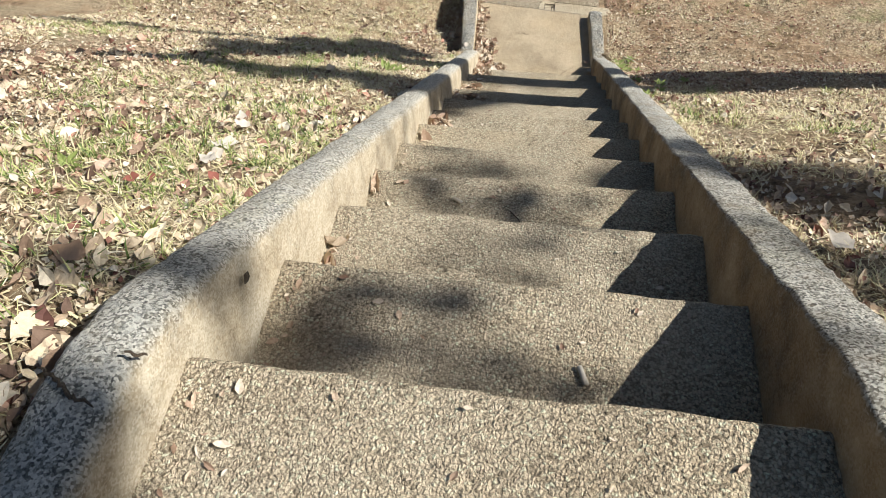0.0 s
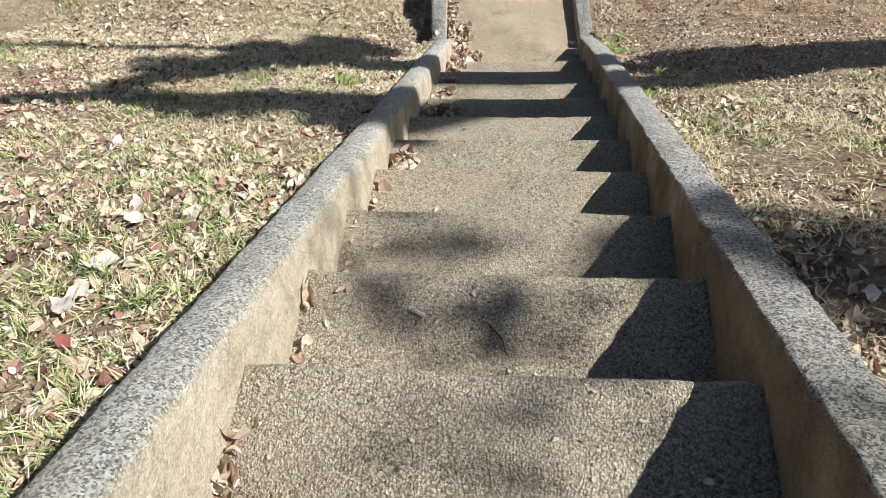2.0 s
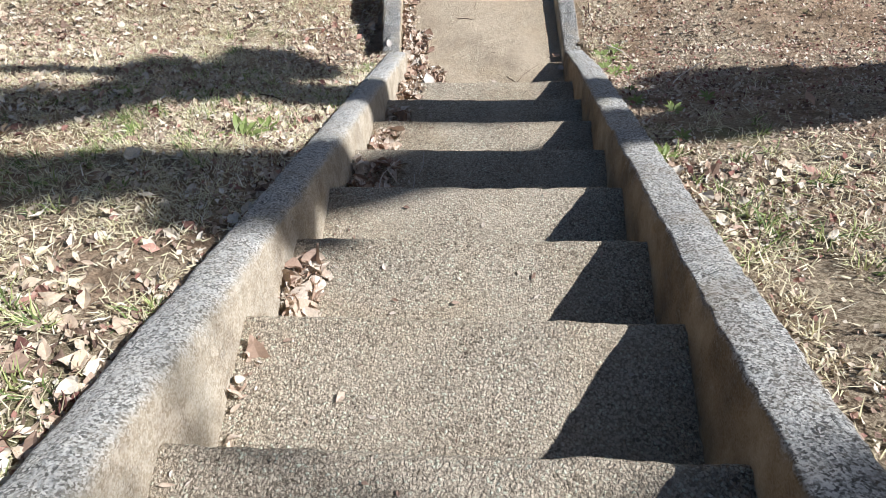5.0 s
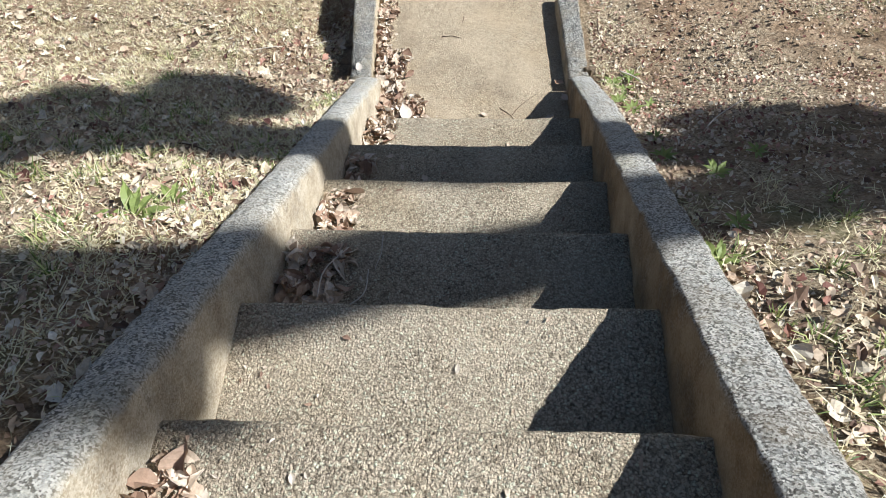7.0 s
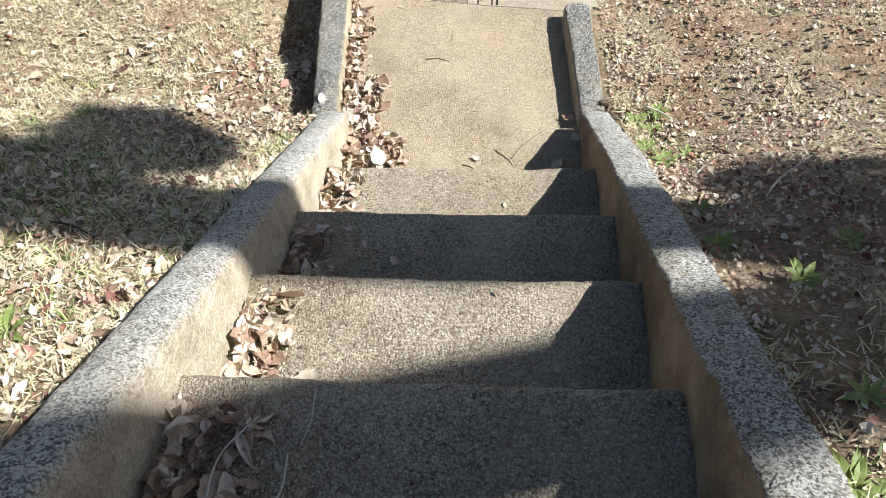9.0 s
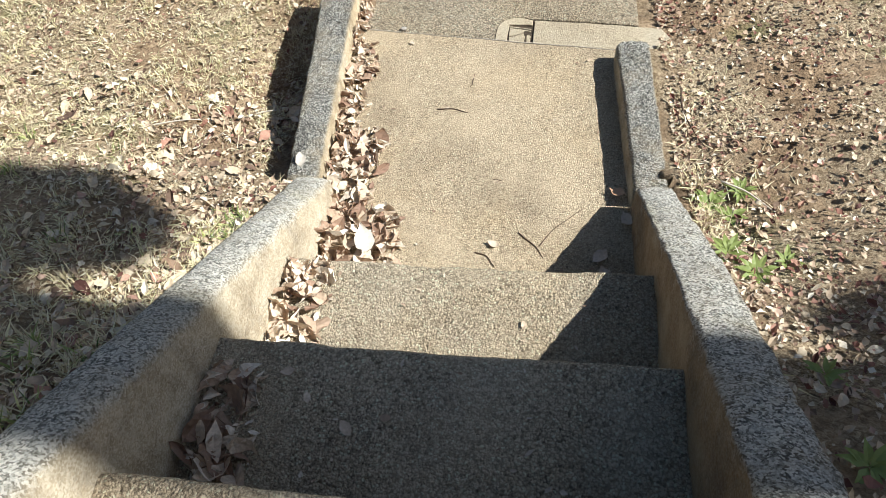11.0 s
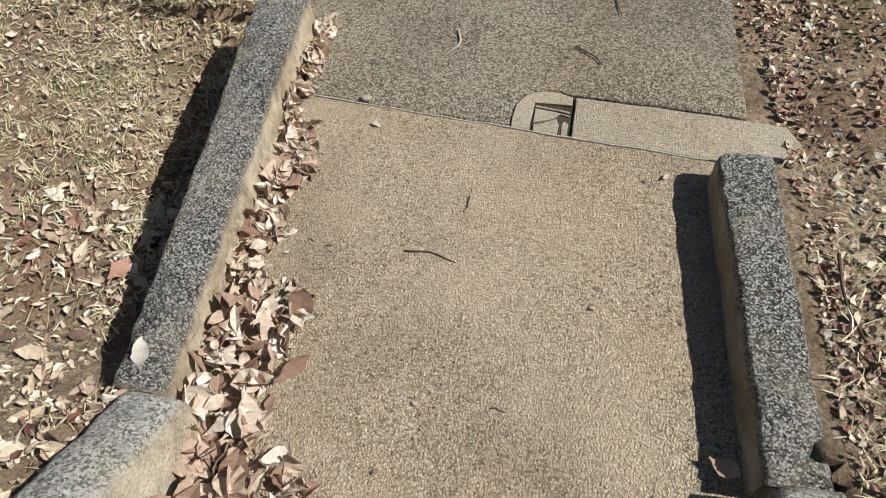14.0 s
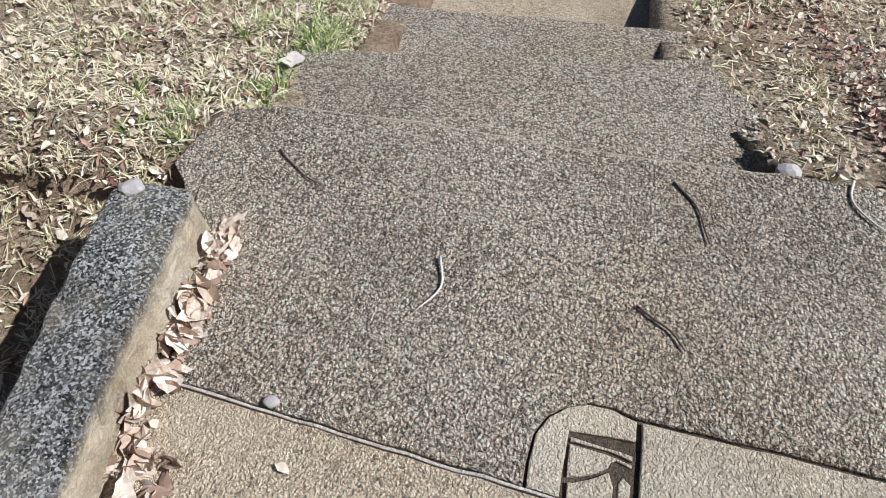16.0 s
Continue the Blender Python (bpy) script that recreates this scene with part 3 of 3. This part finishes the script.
def lawn(x0, x1, y0, seed, tufts, thatch, leaves, crumbs, wall):
    """Tufts of grass over a mat of flattened straw, with dry leaves on top, closest beside the wall."""
    rng = random.Random(seed)
    straw, green, litter, russet = ([], []), ([], []), ([], []), ([], [])

    def spot():
        u = rng.random() ** 1.35
        return (wall + (x1 - wall) * u if wall <= x0 + 0.001 else wall - (wall - x0) * u), rng.uniform(y0, 3.2)

    for _ in range(tufts):
        cx, cy = spot()
        bare = bareness(cx, cy)
        if on_path(cx, cy) or rng.random() < 1.1 * (bare - 0.42) / 0.4:
            continue
        gr = greenness(cx, cy) - (0.24 if cx < 0 and cy < -1.2 else 0.42)
        lush = rng.random() < 1.6 * gr
        size = rng.uniform(0.010, 0.034)
        for _ in range(rng.randint(12, 30)):
            a, d = rng.uniform(0, 6.2832), size * rng.random() ** 0.6
            x, y = cx + d * math.cos(a), cy + d * math.sin(a)
            if on_path(x, y):
                continue
            z = ground_height(x, y) - 0.003
            m = pose(x, y, z, rng.uniform(-20, 20), rng.uniform(-20, 20), math.degrees(a) - 90 + rng.uniform(-50, 50))
            if lush and rng.random() < 0.75:
                place(green, blade(rng.uniform(0.018, 0.058), rng.uniform(0.003, 0.0065), rng.uniform(0.8, 2.2), rng), m)
            else:
                place(straw, blade(rng.uniform(0.012, 0.042), rng.uniform(0.0025, 0.0055), rng.uniform(1.2, 2.8), rng), m)
    for _ in range(thatch):
        x, y = spot()
        if on_path(x, y) or rng.random() < 0.85 * (bareness(x, y) - 0.45) / 0.4:
            continue
        m = pose(x, y, ground_height(x, y) + rng.uniform(0.002, 0.014), rng.uniform(-75, -45), rng.uniform(-25, 25), rng.uniform(0, 360))
        place(straw, blade(rng.uniform(0.014, 0.046), rng.uniform(0.0018, 0.0045), rng.uniform(-0.6, 1.2), rng), m)
    for _ in range(leaves):
        x, y = spot()
        if on_path(x, y):
            continue
        drift = noise.noise(Vector((x, y, 5.5)) * 2.1) + (0.25 if x < 0 and y < -1.9 else 0.0)
        bare_side = x > 0.9 and y > -1.2
        if rng.random() > (0.58 if bare_side and y > -0.3 else 0.36 if bare_side else 0.62 if y < -2.3 else 0.38 if y < -0.9 else 0.62 if y < 0.8 else 0.56) + 0.75 * drift:
            continue
        k = rng.random()
        ln = rng.uniform(0.010, 0.026) if k < 0.72 else rng.uniform(0.026, 0.048) if k < 0.965 - 0.03 * (x < 0 and y < -1.9) else rng.uniform(0.048, 0.078)
        if bare_side or y > 0.9:
            ln = min(ln, 0.034) * 0.8
        z = ground_height(x, y) + rng.uniform(0.004, 0.020)
        red = rng.random() < (0.36 if x > 0.9 and y > -0.7 else 0.10)
        place(russet if red else litter, leaf_piece(ln, ln * rng.uniform(0.38, 0.72), rng.uniform(-2.0, 2.4), rng.uniform(0.0, 0.9), rng), tilt_pose(x, y, z, rng, 38))
    for _ in range(crumbs):
        x, y = spot()
        if not on_path(x, y) and rng.random() < 0.55 + 1.3 * noise.noise(Vector((x, y, 7.7)) * 2.7):
            z = ground_height(x, y) + rng.uniform(0.001, 0.010)
            place(russet if rng.random() < (0.20 if x > 0.9 else 0.08) else litter, flake(rng.uniform(0.005, 0.015), rng), tilt_pose(x, y, z, rng, 40))
    return straw, green, litter, russet


for x0, x1, y0, seed, nt, nth, nl, nc, wall in ((-3.0, -0.12, -5.0, 41, 6200, 70000, 62000, 60000, -0.12), (0.95, 3.4, -5.0, 43, 3800, 36000, 36000, 60000, 0.95), (-0.16, 0.98, 1.2, 47, 700, 7000, 4200, 9000, -0.16)):
    s, g, l, r = lawn(x0, x1, y0, seed, nt, nth, nl, nc, wall)
    tagged(link_mesh("dry_grass", *s, STRAW), "straw-coloured dry winter grass on the slope", "grass", kind="stuff")
    tagged(link_mesh("green_grass", *g, GREEN), "patchy short green grass among straw", "grass", kind="stuff")
    tagged(link_mesh("leaf_litter", *l, LITTER), "small brown and bleached dry leaves over the lawn", "leaf litter", kind="stuff")
    tagged(link_mesh("red_leaf_litter", *r, RUSSET), "small red-brown dry leaves scattered over the lawn", "leaf litter", kind="stuff")


def leaf_pile(x0, x1, y0, y1, base, height, count, seed, big=1.0):
    """A drift of dry leaves against the wall, deepest at x0."""
    rng = random.Random(seed)
    store = ([], [])
    for _ in range(count):
        u, v = rng.random() ** 1.5, rng.random()
        x, y = x0 + (x1 - x0) * u, y0 + (y1 - y0) * v
        edge = (1 - u) * math.sin(math.pi * min(1, max(0.08, v))) ** 0.5
        z = base + 0.006 + rng.random() * height * edge
        ln = (rng.uniform(0.06, 0.095) if rng.random() < 0.3 else rng.uniform(0.025, 0.055)) * big
        place(store, leaf_piece(ln, ln * rng.uniform(0.3, 0.75), rng.uniform(-2.6, 3.0), rng.uniform(0.0, 1.0), rng), tilt_pose(x, y, z, rng, 52))
    return tagged(link_mesh("leaf_pile", *store, LEAF), "drift of curled tan and brown dry leaves against the wall", "leaves", kind="stuff")


def tread_y(k):
    return -(k - 1) * RUN


for k, w, n, hgt, s in ((7, 0.035, 9, 0.02, 1), (6, 0.080, 80, 0.05, 2), (4, 0.16, 120, 0.05, 3), (3, 0.11, 95, 0.05, 4), (2, 0.11, 75, 0.04, 5), (1, 0.10, 95, 0.05, 6), (10, 0.03, 10, 0.015, 7), (9, 0.03, 7, 0.015, 8)):
    leaf_pile(0.012, w, tread_y(k) - RUN + 0.02, tread_y(k) - (0.06 if k > 1 else 0.02), RISE * k, hgt, n, 100 + s)
leaf_pile(0.005, 0.20, 0.02, 0.30, 0.0, 0.065, 165, 121, 1.2)
leaf_pile(-0.035, 0.10, 0.26, 0.62, 0.0, 0.055, 150, 122, 1.05)
leaf_pile(-0.058, 0.010, 0.60, 1.02, 0.0, 0.035, 120, 123, 0.85)
leaf_pile(-0.092, -0.058, 0.98, 1.38, 0.0, 0.028, 120, 124, 0.7)


# crumbs of leaf and chips of stone on the treads and the landing
crumbs = ([], [])
crng = random.Random(61)
for k in range(0, STEPS + 1):
    y1, y0 = (tread_y(k) - 0.03, tread_y(k) - RUN + 0.02) if k else (1.05, 0.05)
    for _ in range(46 if k else 70):
        side = crng.random()
        x = 0.02 + 0.10 * crng.random() ** 2 if side < 0.4 else crng.uniform(0.03, WIDTH - 0.04)
        y = crng.uniform(y0, y1)
        ln = crng.uniform(0.005, 0.016) if crng.random() < 0.85 else crng.uniform(0.016, 0.028)
        place(crumbs, leaf_piece(ln, ln * crng.uniform(0.25, 0.7), crng.uniform(-1, 1.2), crng.uniform(0, 0.6), crng), tilt_pose(x, y, RISE * k + 0.005, crng, 22))
tagged(link_mesh("leaf_crumbs", *crumbs, LEAF), "scattered crumbs of dry leaf on the concrete", "leaf litter", kind="stuff")


def tube(points, r0, r1, rng, sides=6):
    sect = []
    for i, p in enumerate(points):
        r = r0 + (r1 - r0) * i / (len(points) - 1)
        p = Vector(p)
        d = (Vector(points[min(i + 1, len(points) - 1)]) - Vector(points[max(i - 1, 0)])).normalized()
        a = d.cross(Vector((0, 0, 1)))
        a = a.normalized() if a.length > 1e-3 else Vector((1, 0, 0))
        b = d.cross(a)
        sect.append([p + r * (a * math.cos(6.2832 * j / sides) + b * math.sin(6.2832 * j / sides)) for j in range(sides)])
    return rings(sect)


def twig(x0, y0, x1, y1, z, bow=0.01, r=0.0022, mat=None, label="thin dark fallen twig lying on the concrete"):
    pts = []
    for i in range(9):
        u = i / 8
        nxv, nyv = -(y1 - y0), (x1 - x0)
        ln = max(1e-6, math.hypot(nxv, nyv))
        w = bow * math.sin(math.pi * u) + 0.0015 * math.sin(9 * u + x0 * 40)
        pts.append((x0 + (x1 - x0) * u + nxv / ln * w, y0 + (y1 - y0) * u + nyv / ln * w, z + r + 0.0005))
    ob = link_mesh("twig", *tube(pts, r, r * 0.55, RNG), mat or TWIG, smooth=True)
    return tagged(ob, label, "twig", group="fallen twigs")


twig(0.245, 0.720, 0.345, 0.705, 0.0, 0.008)
twig(0.345, 0.865, 0.340, 0.825, 0.0, 0.004, 0.0016)
twig(0.243, 1.372, 0.225, 1.275, 0.002, 0.018, 0.0021, PALE, "pale curved dry twig lying on the path")
twig(0.572, 1.568, 0.620, 1.455, 0.002, 0.010, 0.0021)
twig(0.52, 1.332, 0.585, 1.275, 0.002, 0.006)
twig(-0.058, 1.545, 0.03, 1.48, 0.002, -0.008, 0.0019)
twig(0.528, 0.245, 0.60, 0.165, 0.0, 0.006)
twig(0.415, 0.175, 0.47, 0.130, 0.0, 0.010)
twig(0.585, 0.205, 0.70, 0.335, 0.0, 0.008, 0.0016)
twig(0.445, 0.435, 0.47, 0.43, 0.0, 0.002, 0.0014)
twig(0.155, -1.235, 0.215, -1.12, RISE * 4 + 0.03, -0.025, 0.0022, PALE, "pale curved dry stem lying on the leaves")
twig(0.10, -1.20, 0.16, -1.06, RISE * 4 + 0.035, 0.02, 0.0020, PALE, "pale curved dry stem lying on the leaves")
twig(0.235, -1.00, 0.225, -1.10, RISE * 4, 0.004, 0.0016, PALE, "thin pale straw lying over a tread edge")
twig(0.48, -3.50, 0.43, -3.60, RISE * 11, 0.004, 0.0018)
twig(0.40, -2.73, 0.44, -2.80, RISE * 9, 0.006, 0.0018)
twig(0.835, 1.61, 0.865, 1.52, 0.002, -0.02, 0.0024, PALE, "bleached curved stem at the path's edge")


def fallen_leaf(x, y, z, length, turn, curl=0.9, mat=None, label="single curled brown dry leaf lying on the concrete"):
    rng = random.Random(int(1000 * (x + 3 * y + 40)))
    st = ([], [])
    place(st, leaf_piece(length, length * 0.62, curl, 0.25, rng), pose(x, y, z + 0.008, rng.uniform(-12, 12), rng.uniform(-12, 12), turn))
    return tagged(link_mesh("fallen_leaf", *st, mat or LEAF, smooth=True), label, "leaf", group="scattered fallen leaves")


fallen_leaf(0.463, 0.20, 0.0, 0.036, 70, 1.2)
fallen_leaf(0.82, 0.30, 0.0, 0.06, 20)
fallen_leaf(0.745, 0.17, 0.0, 0.06, 140, 1.4)
fallen_leaf(0.76, 0.12, 0.0, 0.055, 200)
fallen_leaf(0.276, -0.49, RISE * 2, 0.035, 40)
fallen_leaf(0.147, -0.393, RISE * 2, 0.03, 100)
fallen_leaf(0.17, -1.22, RISE * 4, 0.05, 60)
fallen_leaf(0.155, -0.90, RISE * 3, 0.06, 95, 0.6, None, "flat reddish brown dry leaf lying on a tread")
fallen_leaf(-0.11, 0.41, 0.085, 0.055, 15, 0.5, PALE, "pale bleached dry leaf lying on the kerb")
fallen_leaf(0.16, 0.06, 0.02, 0.10, 60, 0.9, PALE, "large pale dry leaf on top of the drift")
fallen_leaf(0.12, 0.16, 0.055, 0.095, 20, 0.8, PALE, "large pale dry leaf on top of the drift")
fallen_leaf(0.66, -0.86, RISE * 3, 0.03, 10)


RED = island_material("red_leaf", [(0.0, (0.24, 0.075, 0.055)), (1.0, (0.33, 0.13, 0.09))], 0.6, 0.3)
ORANGE = island_material("orange_leaf", [(0.0, (0.42, 0.25, 0.14)), (1.0, (0.52, 0.34, 0.20))], 0.65, 0.3)


def lawn_leaf(x, y, length, turn, mat, label):
    return fallen_leaf(x, y, ground_height(x, y) + 0.022, length, turn, 0.5, mat, label)


for x, y, ln, turn in ((-0.407, -2.679, 0.085, 100), (-0.370, -2.840, 0.07, 60), (-0.490, -2.407, 0.06, 20), (-0.384, -2.787, 0.06, 130), (-0.449, -2.488, 0.06, 80), (1.08, -3.02, 0.07, 40), (-0.16, 1.86, 0.06, 100)):
    lawn_leaf(x, y, ln, turn, PALE, "large bleached dry leaf lying on the lawn")
for x, y, turn in ((-0.416, -3.001, 30), (-0.423, -3.051, 110), (-0.31, -2.93, 60)):
    lawn_leaf(x, y, 0.04, turn, RED, "small dark red fallen leaf on the lawn")
lawn_leaf(-0.291, -3.407, 0.075, 80, ORANGE, "orange brown fallen leaf on the lawn")
lawn_leaf(1.60, -0.70, 0.07, 20, ORANGE, "orange brown fallen leaf on the lawn")
fallen_leaf(0.795, 0.385, 0.012, 0.05, 60, 1.1, ORANGE, "rusty brown curled leaf at the foot of the wall")
for x0, y0, x1, y1, bow, mat in ((-0.467, 0.74, -0.337, 0.79, 0.012, PALE), (-0.786, 0.563, -0.527, 0.642, 0.02, PALE), (0.985, 0.762, 1.034, 0.524, -0.02, TWIG), (1.05, 0.36, 1.17, 0.26, 0.01, PALE), (-0.55, -0.55, -0.33, -0.62, 0.02, TWIG), (1.2, -0.35, 1.38, -0.15, 0.02, PALE)):
    twig(x0, y0, x1, y1, 0.5 * (ground_height(x0, y0) + ground_height(x1, y1)) + 0.012, bow, 0.0032, mat, "dry bent stem lying on the lawn")


def stub(x, y, z, length, turn):
    pts = [(0, -length / 2, 0.006), (0, 0, 0.0065), (0, length / 2, 0.006)]
    v, f = tube(pts, 0.0055, 0.0048, RNG, 8)
    m = pose(x, y, z, 0, 0, turn)
    ob = link_mesh("twig_stub", [m @ p for p in v], f, PALE, smooth=True)
    return tagged(ob, "short pale broken stub lying on a tread", "debris", group="scattered fallen twigs")


stub(0.25, -2.71, RISE * 9, 0.03, 60)
stub(0.56, -3.436, RISE * 11, 0.035, 20)


def pebble(x, y, z, r):
    bm = bmesh.new()
    bmesh.ops.create_icosphere(bm, subdivisions=2, radius=r)
    for v in bm.verts:
        v.co = Vector((v.co.x * 1.3, v.co.y, v.co.z * 0.7)) + 0.3 * r * noise.noise_vector(v.co * 60 + Vector((x, y, 0)))
        v.co = (v.co + Vector((x, y, z + r * 0.5))) * UNIT
    me = bpy.data.meshes.new("pebble")
    bm.to_mesh(me)
    bm.free()
    me.materials.append(STONE)
    return tagged(new("pebble", me), "small pale stone lying on the ground", "stone", group="pale stones")


pebble(-0.205, 1.365, 0.075, 0.016)
pebble(0.075, 1.115, 0.0, 0.009)
pebble(0.75, 1.63, -0.02, 0.016)


def weed(x, y, size, count, seed):
    """A low rosette of pointed green leaves."""
    rng = random.Random(seed)
    ob = tagged(new("weed"), "small bright green weed rosette in the dry grass", "plant", group="weeds")
    z = ground_height(x, y)
    ob.location = (x * UNIT, y * UNIT, z * UNIT)
    for i in range(count):
        st = ([], [])
        a = 360 * i / count + rng.uniform(-15, 15)
        ln = size * rng.uniform(0.7, 1.1)
        m = pose(0, 0, 0.006, 0, 0, a) @ pose(0, ln * 0.5, 0.012, rng.uniform(5, 25), 0, 0)
        place(st, leaf_piece(ln, ln * 0.34, rng.uniform(-0.9, -0.2), 0.3, rng), m)
        part("leaf", *st, WEED, ob)
    return ob


for i, (x, y, s, c) in enumerate(((-0.365, -1.03, 0.105, 9), (-0.32, -0.93, 0.06, 7), (1.14, -0.695, 0.05, 10), (0.985, -1.18, 0.05, 10), (-0.75, -1.02, 0.04, 6), (-0.62, -3.0, 0.05, 7), (1.08, -1.02, 0.04, 7), (1.03, -0.55, 0.045, 8),
                                  (1.12, 0.02, 0.04, 7), (1.02, 0.30, 0.055, 12), (1.10, 0.34, 0.05, 11), (1.06, 0.24, 0.045, 10), (1.00, 0.04, 0.05, 11), (1.04, -0.04, 0.045, 10), (1.05, -0.36, 0.04, 8), (1.30, -0.55, 0.04, 7), (-0.95, -3.2, 0.06, 8), (1.28, -2.9, 0.06, 9))):
    weed(x, y, s, c, 300 + i)

# ---- the tree beside the stairs, whose forked stem shades them ----
tree = tagged(new("tree"), "forked tree with bare stems and thin crown beside the stairs", "tree")
TX, TY = 5.2, -0.58
tz = ground_height(TX, TY) - 0.1


def stem(points, radii, name):
    fine, rad = [], []
    for (a, b), (ra, rb) in zip(zip(points, points[1:]), zip(radii, radii[1:])):
        for i in range(5):
            fine.append(Vector(a).lerp(Vector(b), i / 5))
            rad.append(ra + (rb - ra) * i / 5)
    fine.append(Vector(points[-1]))
    rad.append(radii[-1])
    fine = [rough(p, 0.012, 0.8) for p in fine]
    sect = [[p + r * (1 + 0.07 * noise.noise(Vector((j * 1.7, p.y * 2, p.z * 2.5)))) * Vector((math.cos(0.4488 * j), math.sin(0.4488 * j), 0)) for j in range(14)] for p, r in zip(fine, rad)]
    part(name, *rings(sect), BARK, tree, smooth=True)


def upright(*rows):
    """Points beside the trunk's foot: shift along y, height."""
    return [(TX, TY + dy, tz + h) for dy, h in rows]


stem(upright((0.0, 0.0), (-0.03, 1.5), (-0.05, 2.9), (-0.07, 3.62)), (0.40, 0.34, 0.31, 0.27), "trunk")
stem(upright((0.03, 3.1), (0.04, 3.9), (0.0, 4.5), (0.0, 5.0), (0.06, 5.5), (-0.05, 5.9), (-0.40, 6.3), (-0.80, 6.75)), (0.20, 0.16, 0.19, 0.20, 0.20, 0.20, 0.16, 0.09), "limb")
stem(upright((0.06, 5.4), (0.20, 6.4), (0.15, 8.2)), (0.12, 0.09, 0.06), "limb")
stem(upright((-0.10, 3.1), (-0.36, 4.0), (-0.665, 5.0), (-0.885, 5.7), (-0.93, 6.2), (-0.95, 6.8), (-1.30, 7.8)) + [(TX + 0.3, TY - 1.9, tz + 8.6)], (0.20, 0.15, 0.155, 0.17, 0.15, 0.11, 0.07, 0.05), "limb")
trng = random.Random(77)


def crown(cx, cy, cz, rx, ry, rz, count, name="crown"):
    st = ([], [])
    for _ in range(count):
        d = Vector((trng.gauss(0, 1), trng.gauss(0, 1), trng.gauss(0, 1)))
        d = d.normalized() * trng.random() ** 0.4
        p = Vector((cx + d.x * rx, cy + d.y * ry, cz + d.z * rz))
        if name == "crown" and noise.noise(p * 1.3) < -0.02 or count > 400 and noise.noise(p * 4.2) < -0.12:
            continue
        ln = trng.uniform(0.07, 0.12)
        place(st, leaf_piece(ln, ln * 0.6, trng.uniform(-0.8, 0.8), 0.2, trng), pose(p.x, p.y, p.z, trng.uniform(0, 360), trng.uniform(0, 360), trng.uniform(0, 360)))
    tagged(part(name, *st, CROWN, tree), kind="stuff")


crown(TX, TY - 0.2, tz + 10.2, 1.8, 1.8, 1.4, 3500)
crown(TX, TY + 0.50, tz + 5.24, 0.22, 0.27, 0.31, 1200, "leaf_clump")
crown(TX, TY + 0.22, tz + 5.62, 0.25, 0.30, 0.34, 1100, "leaf_clump")
crown(TX, TY - 1.08, tz + 5.76, 0.20, 0.17, 0.31, 750, "leaf_clump")
crown(TX, TY - 1.00, tz + 6.35, 0.20, 0.18, 0.34, 380, "leaf_clump")
crown(TX, TY - 0.35, tz + 6.30, 0.25, 0.24, 0.34, 500, "leaf_clump")
crown(TX, TY + 0.22, tz + 3.32, 0.25, 0.24, 0.30, 330, "leaf_clump")
stem([(TX + 0.3, TY - 1.9, tz + 8.6), (TX + 0.7, TY - 2.6, tz + 8.8), (TX + 0.9, TY - 3.4, tz + 9.0)], (0.07, 0.045, 0.02), "limb")
# Unseen leaf clumps added sunward of chosen spots, to shade stairs, walls and lawn.
REACH = 8.6
for tx, ty, tzz, rx, ry, count in ((0.02, -3.50, 2.27, 0.08, 0.04, 18), (0.13, -3.41, 2.27, 0.08, 0.04, 20), (0.26, -3.32, 2.27, 0.10, 0.04, 20), (0.50, -3.47, 2.27, 0.18, 0.07, 16), (0.55, -3.04, 2.06, 0.34, 0.12, 20), (0.34, -2.55, 1.9, 0.22, 0.55, 56), (-0.03, -3.42, 2.5, 0.14, 0.09, 38), (1.45, -2.6, 2.2, 0.34, 0.34, 330), (0.45, -2.72, 1.9, 0.38, 0.10, 32),
                                   (0.86, -3.95, 2.5, 0.12, 0.20, 80), (1.35, -3.2, 2.45, 0.26, 0.22, 120), (-0.12, -3.90, 2.6, 0.16, 0.26, 330), (0.50, -3.98, 2.5, 0.42, 0.16, 130), (0.30, -2.40, 1.7, 0.30, 0.08, 14)):
    crown(tx + REACH * SUN_B / 1.436, ty - REACH * SUN_A / 1.436, tzz + REACH / 1.436, rx, ry, 0.2, count, "leaf_clump")
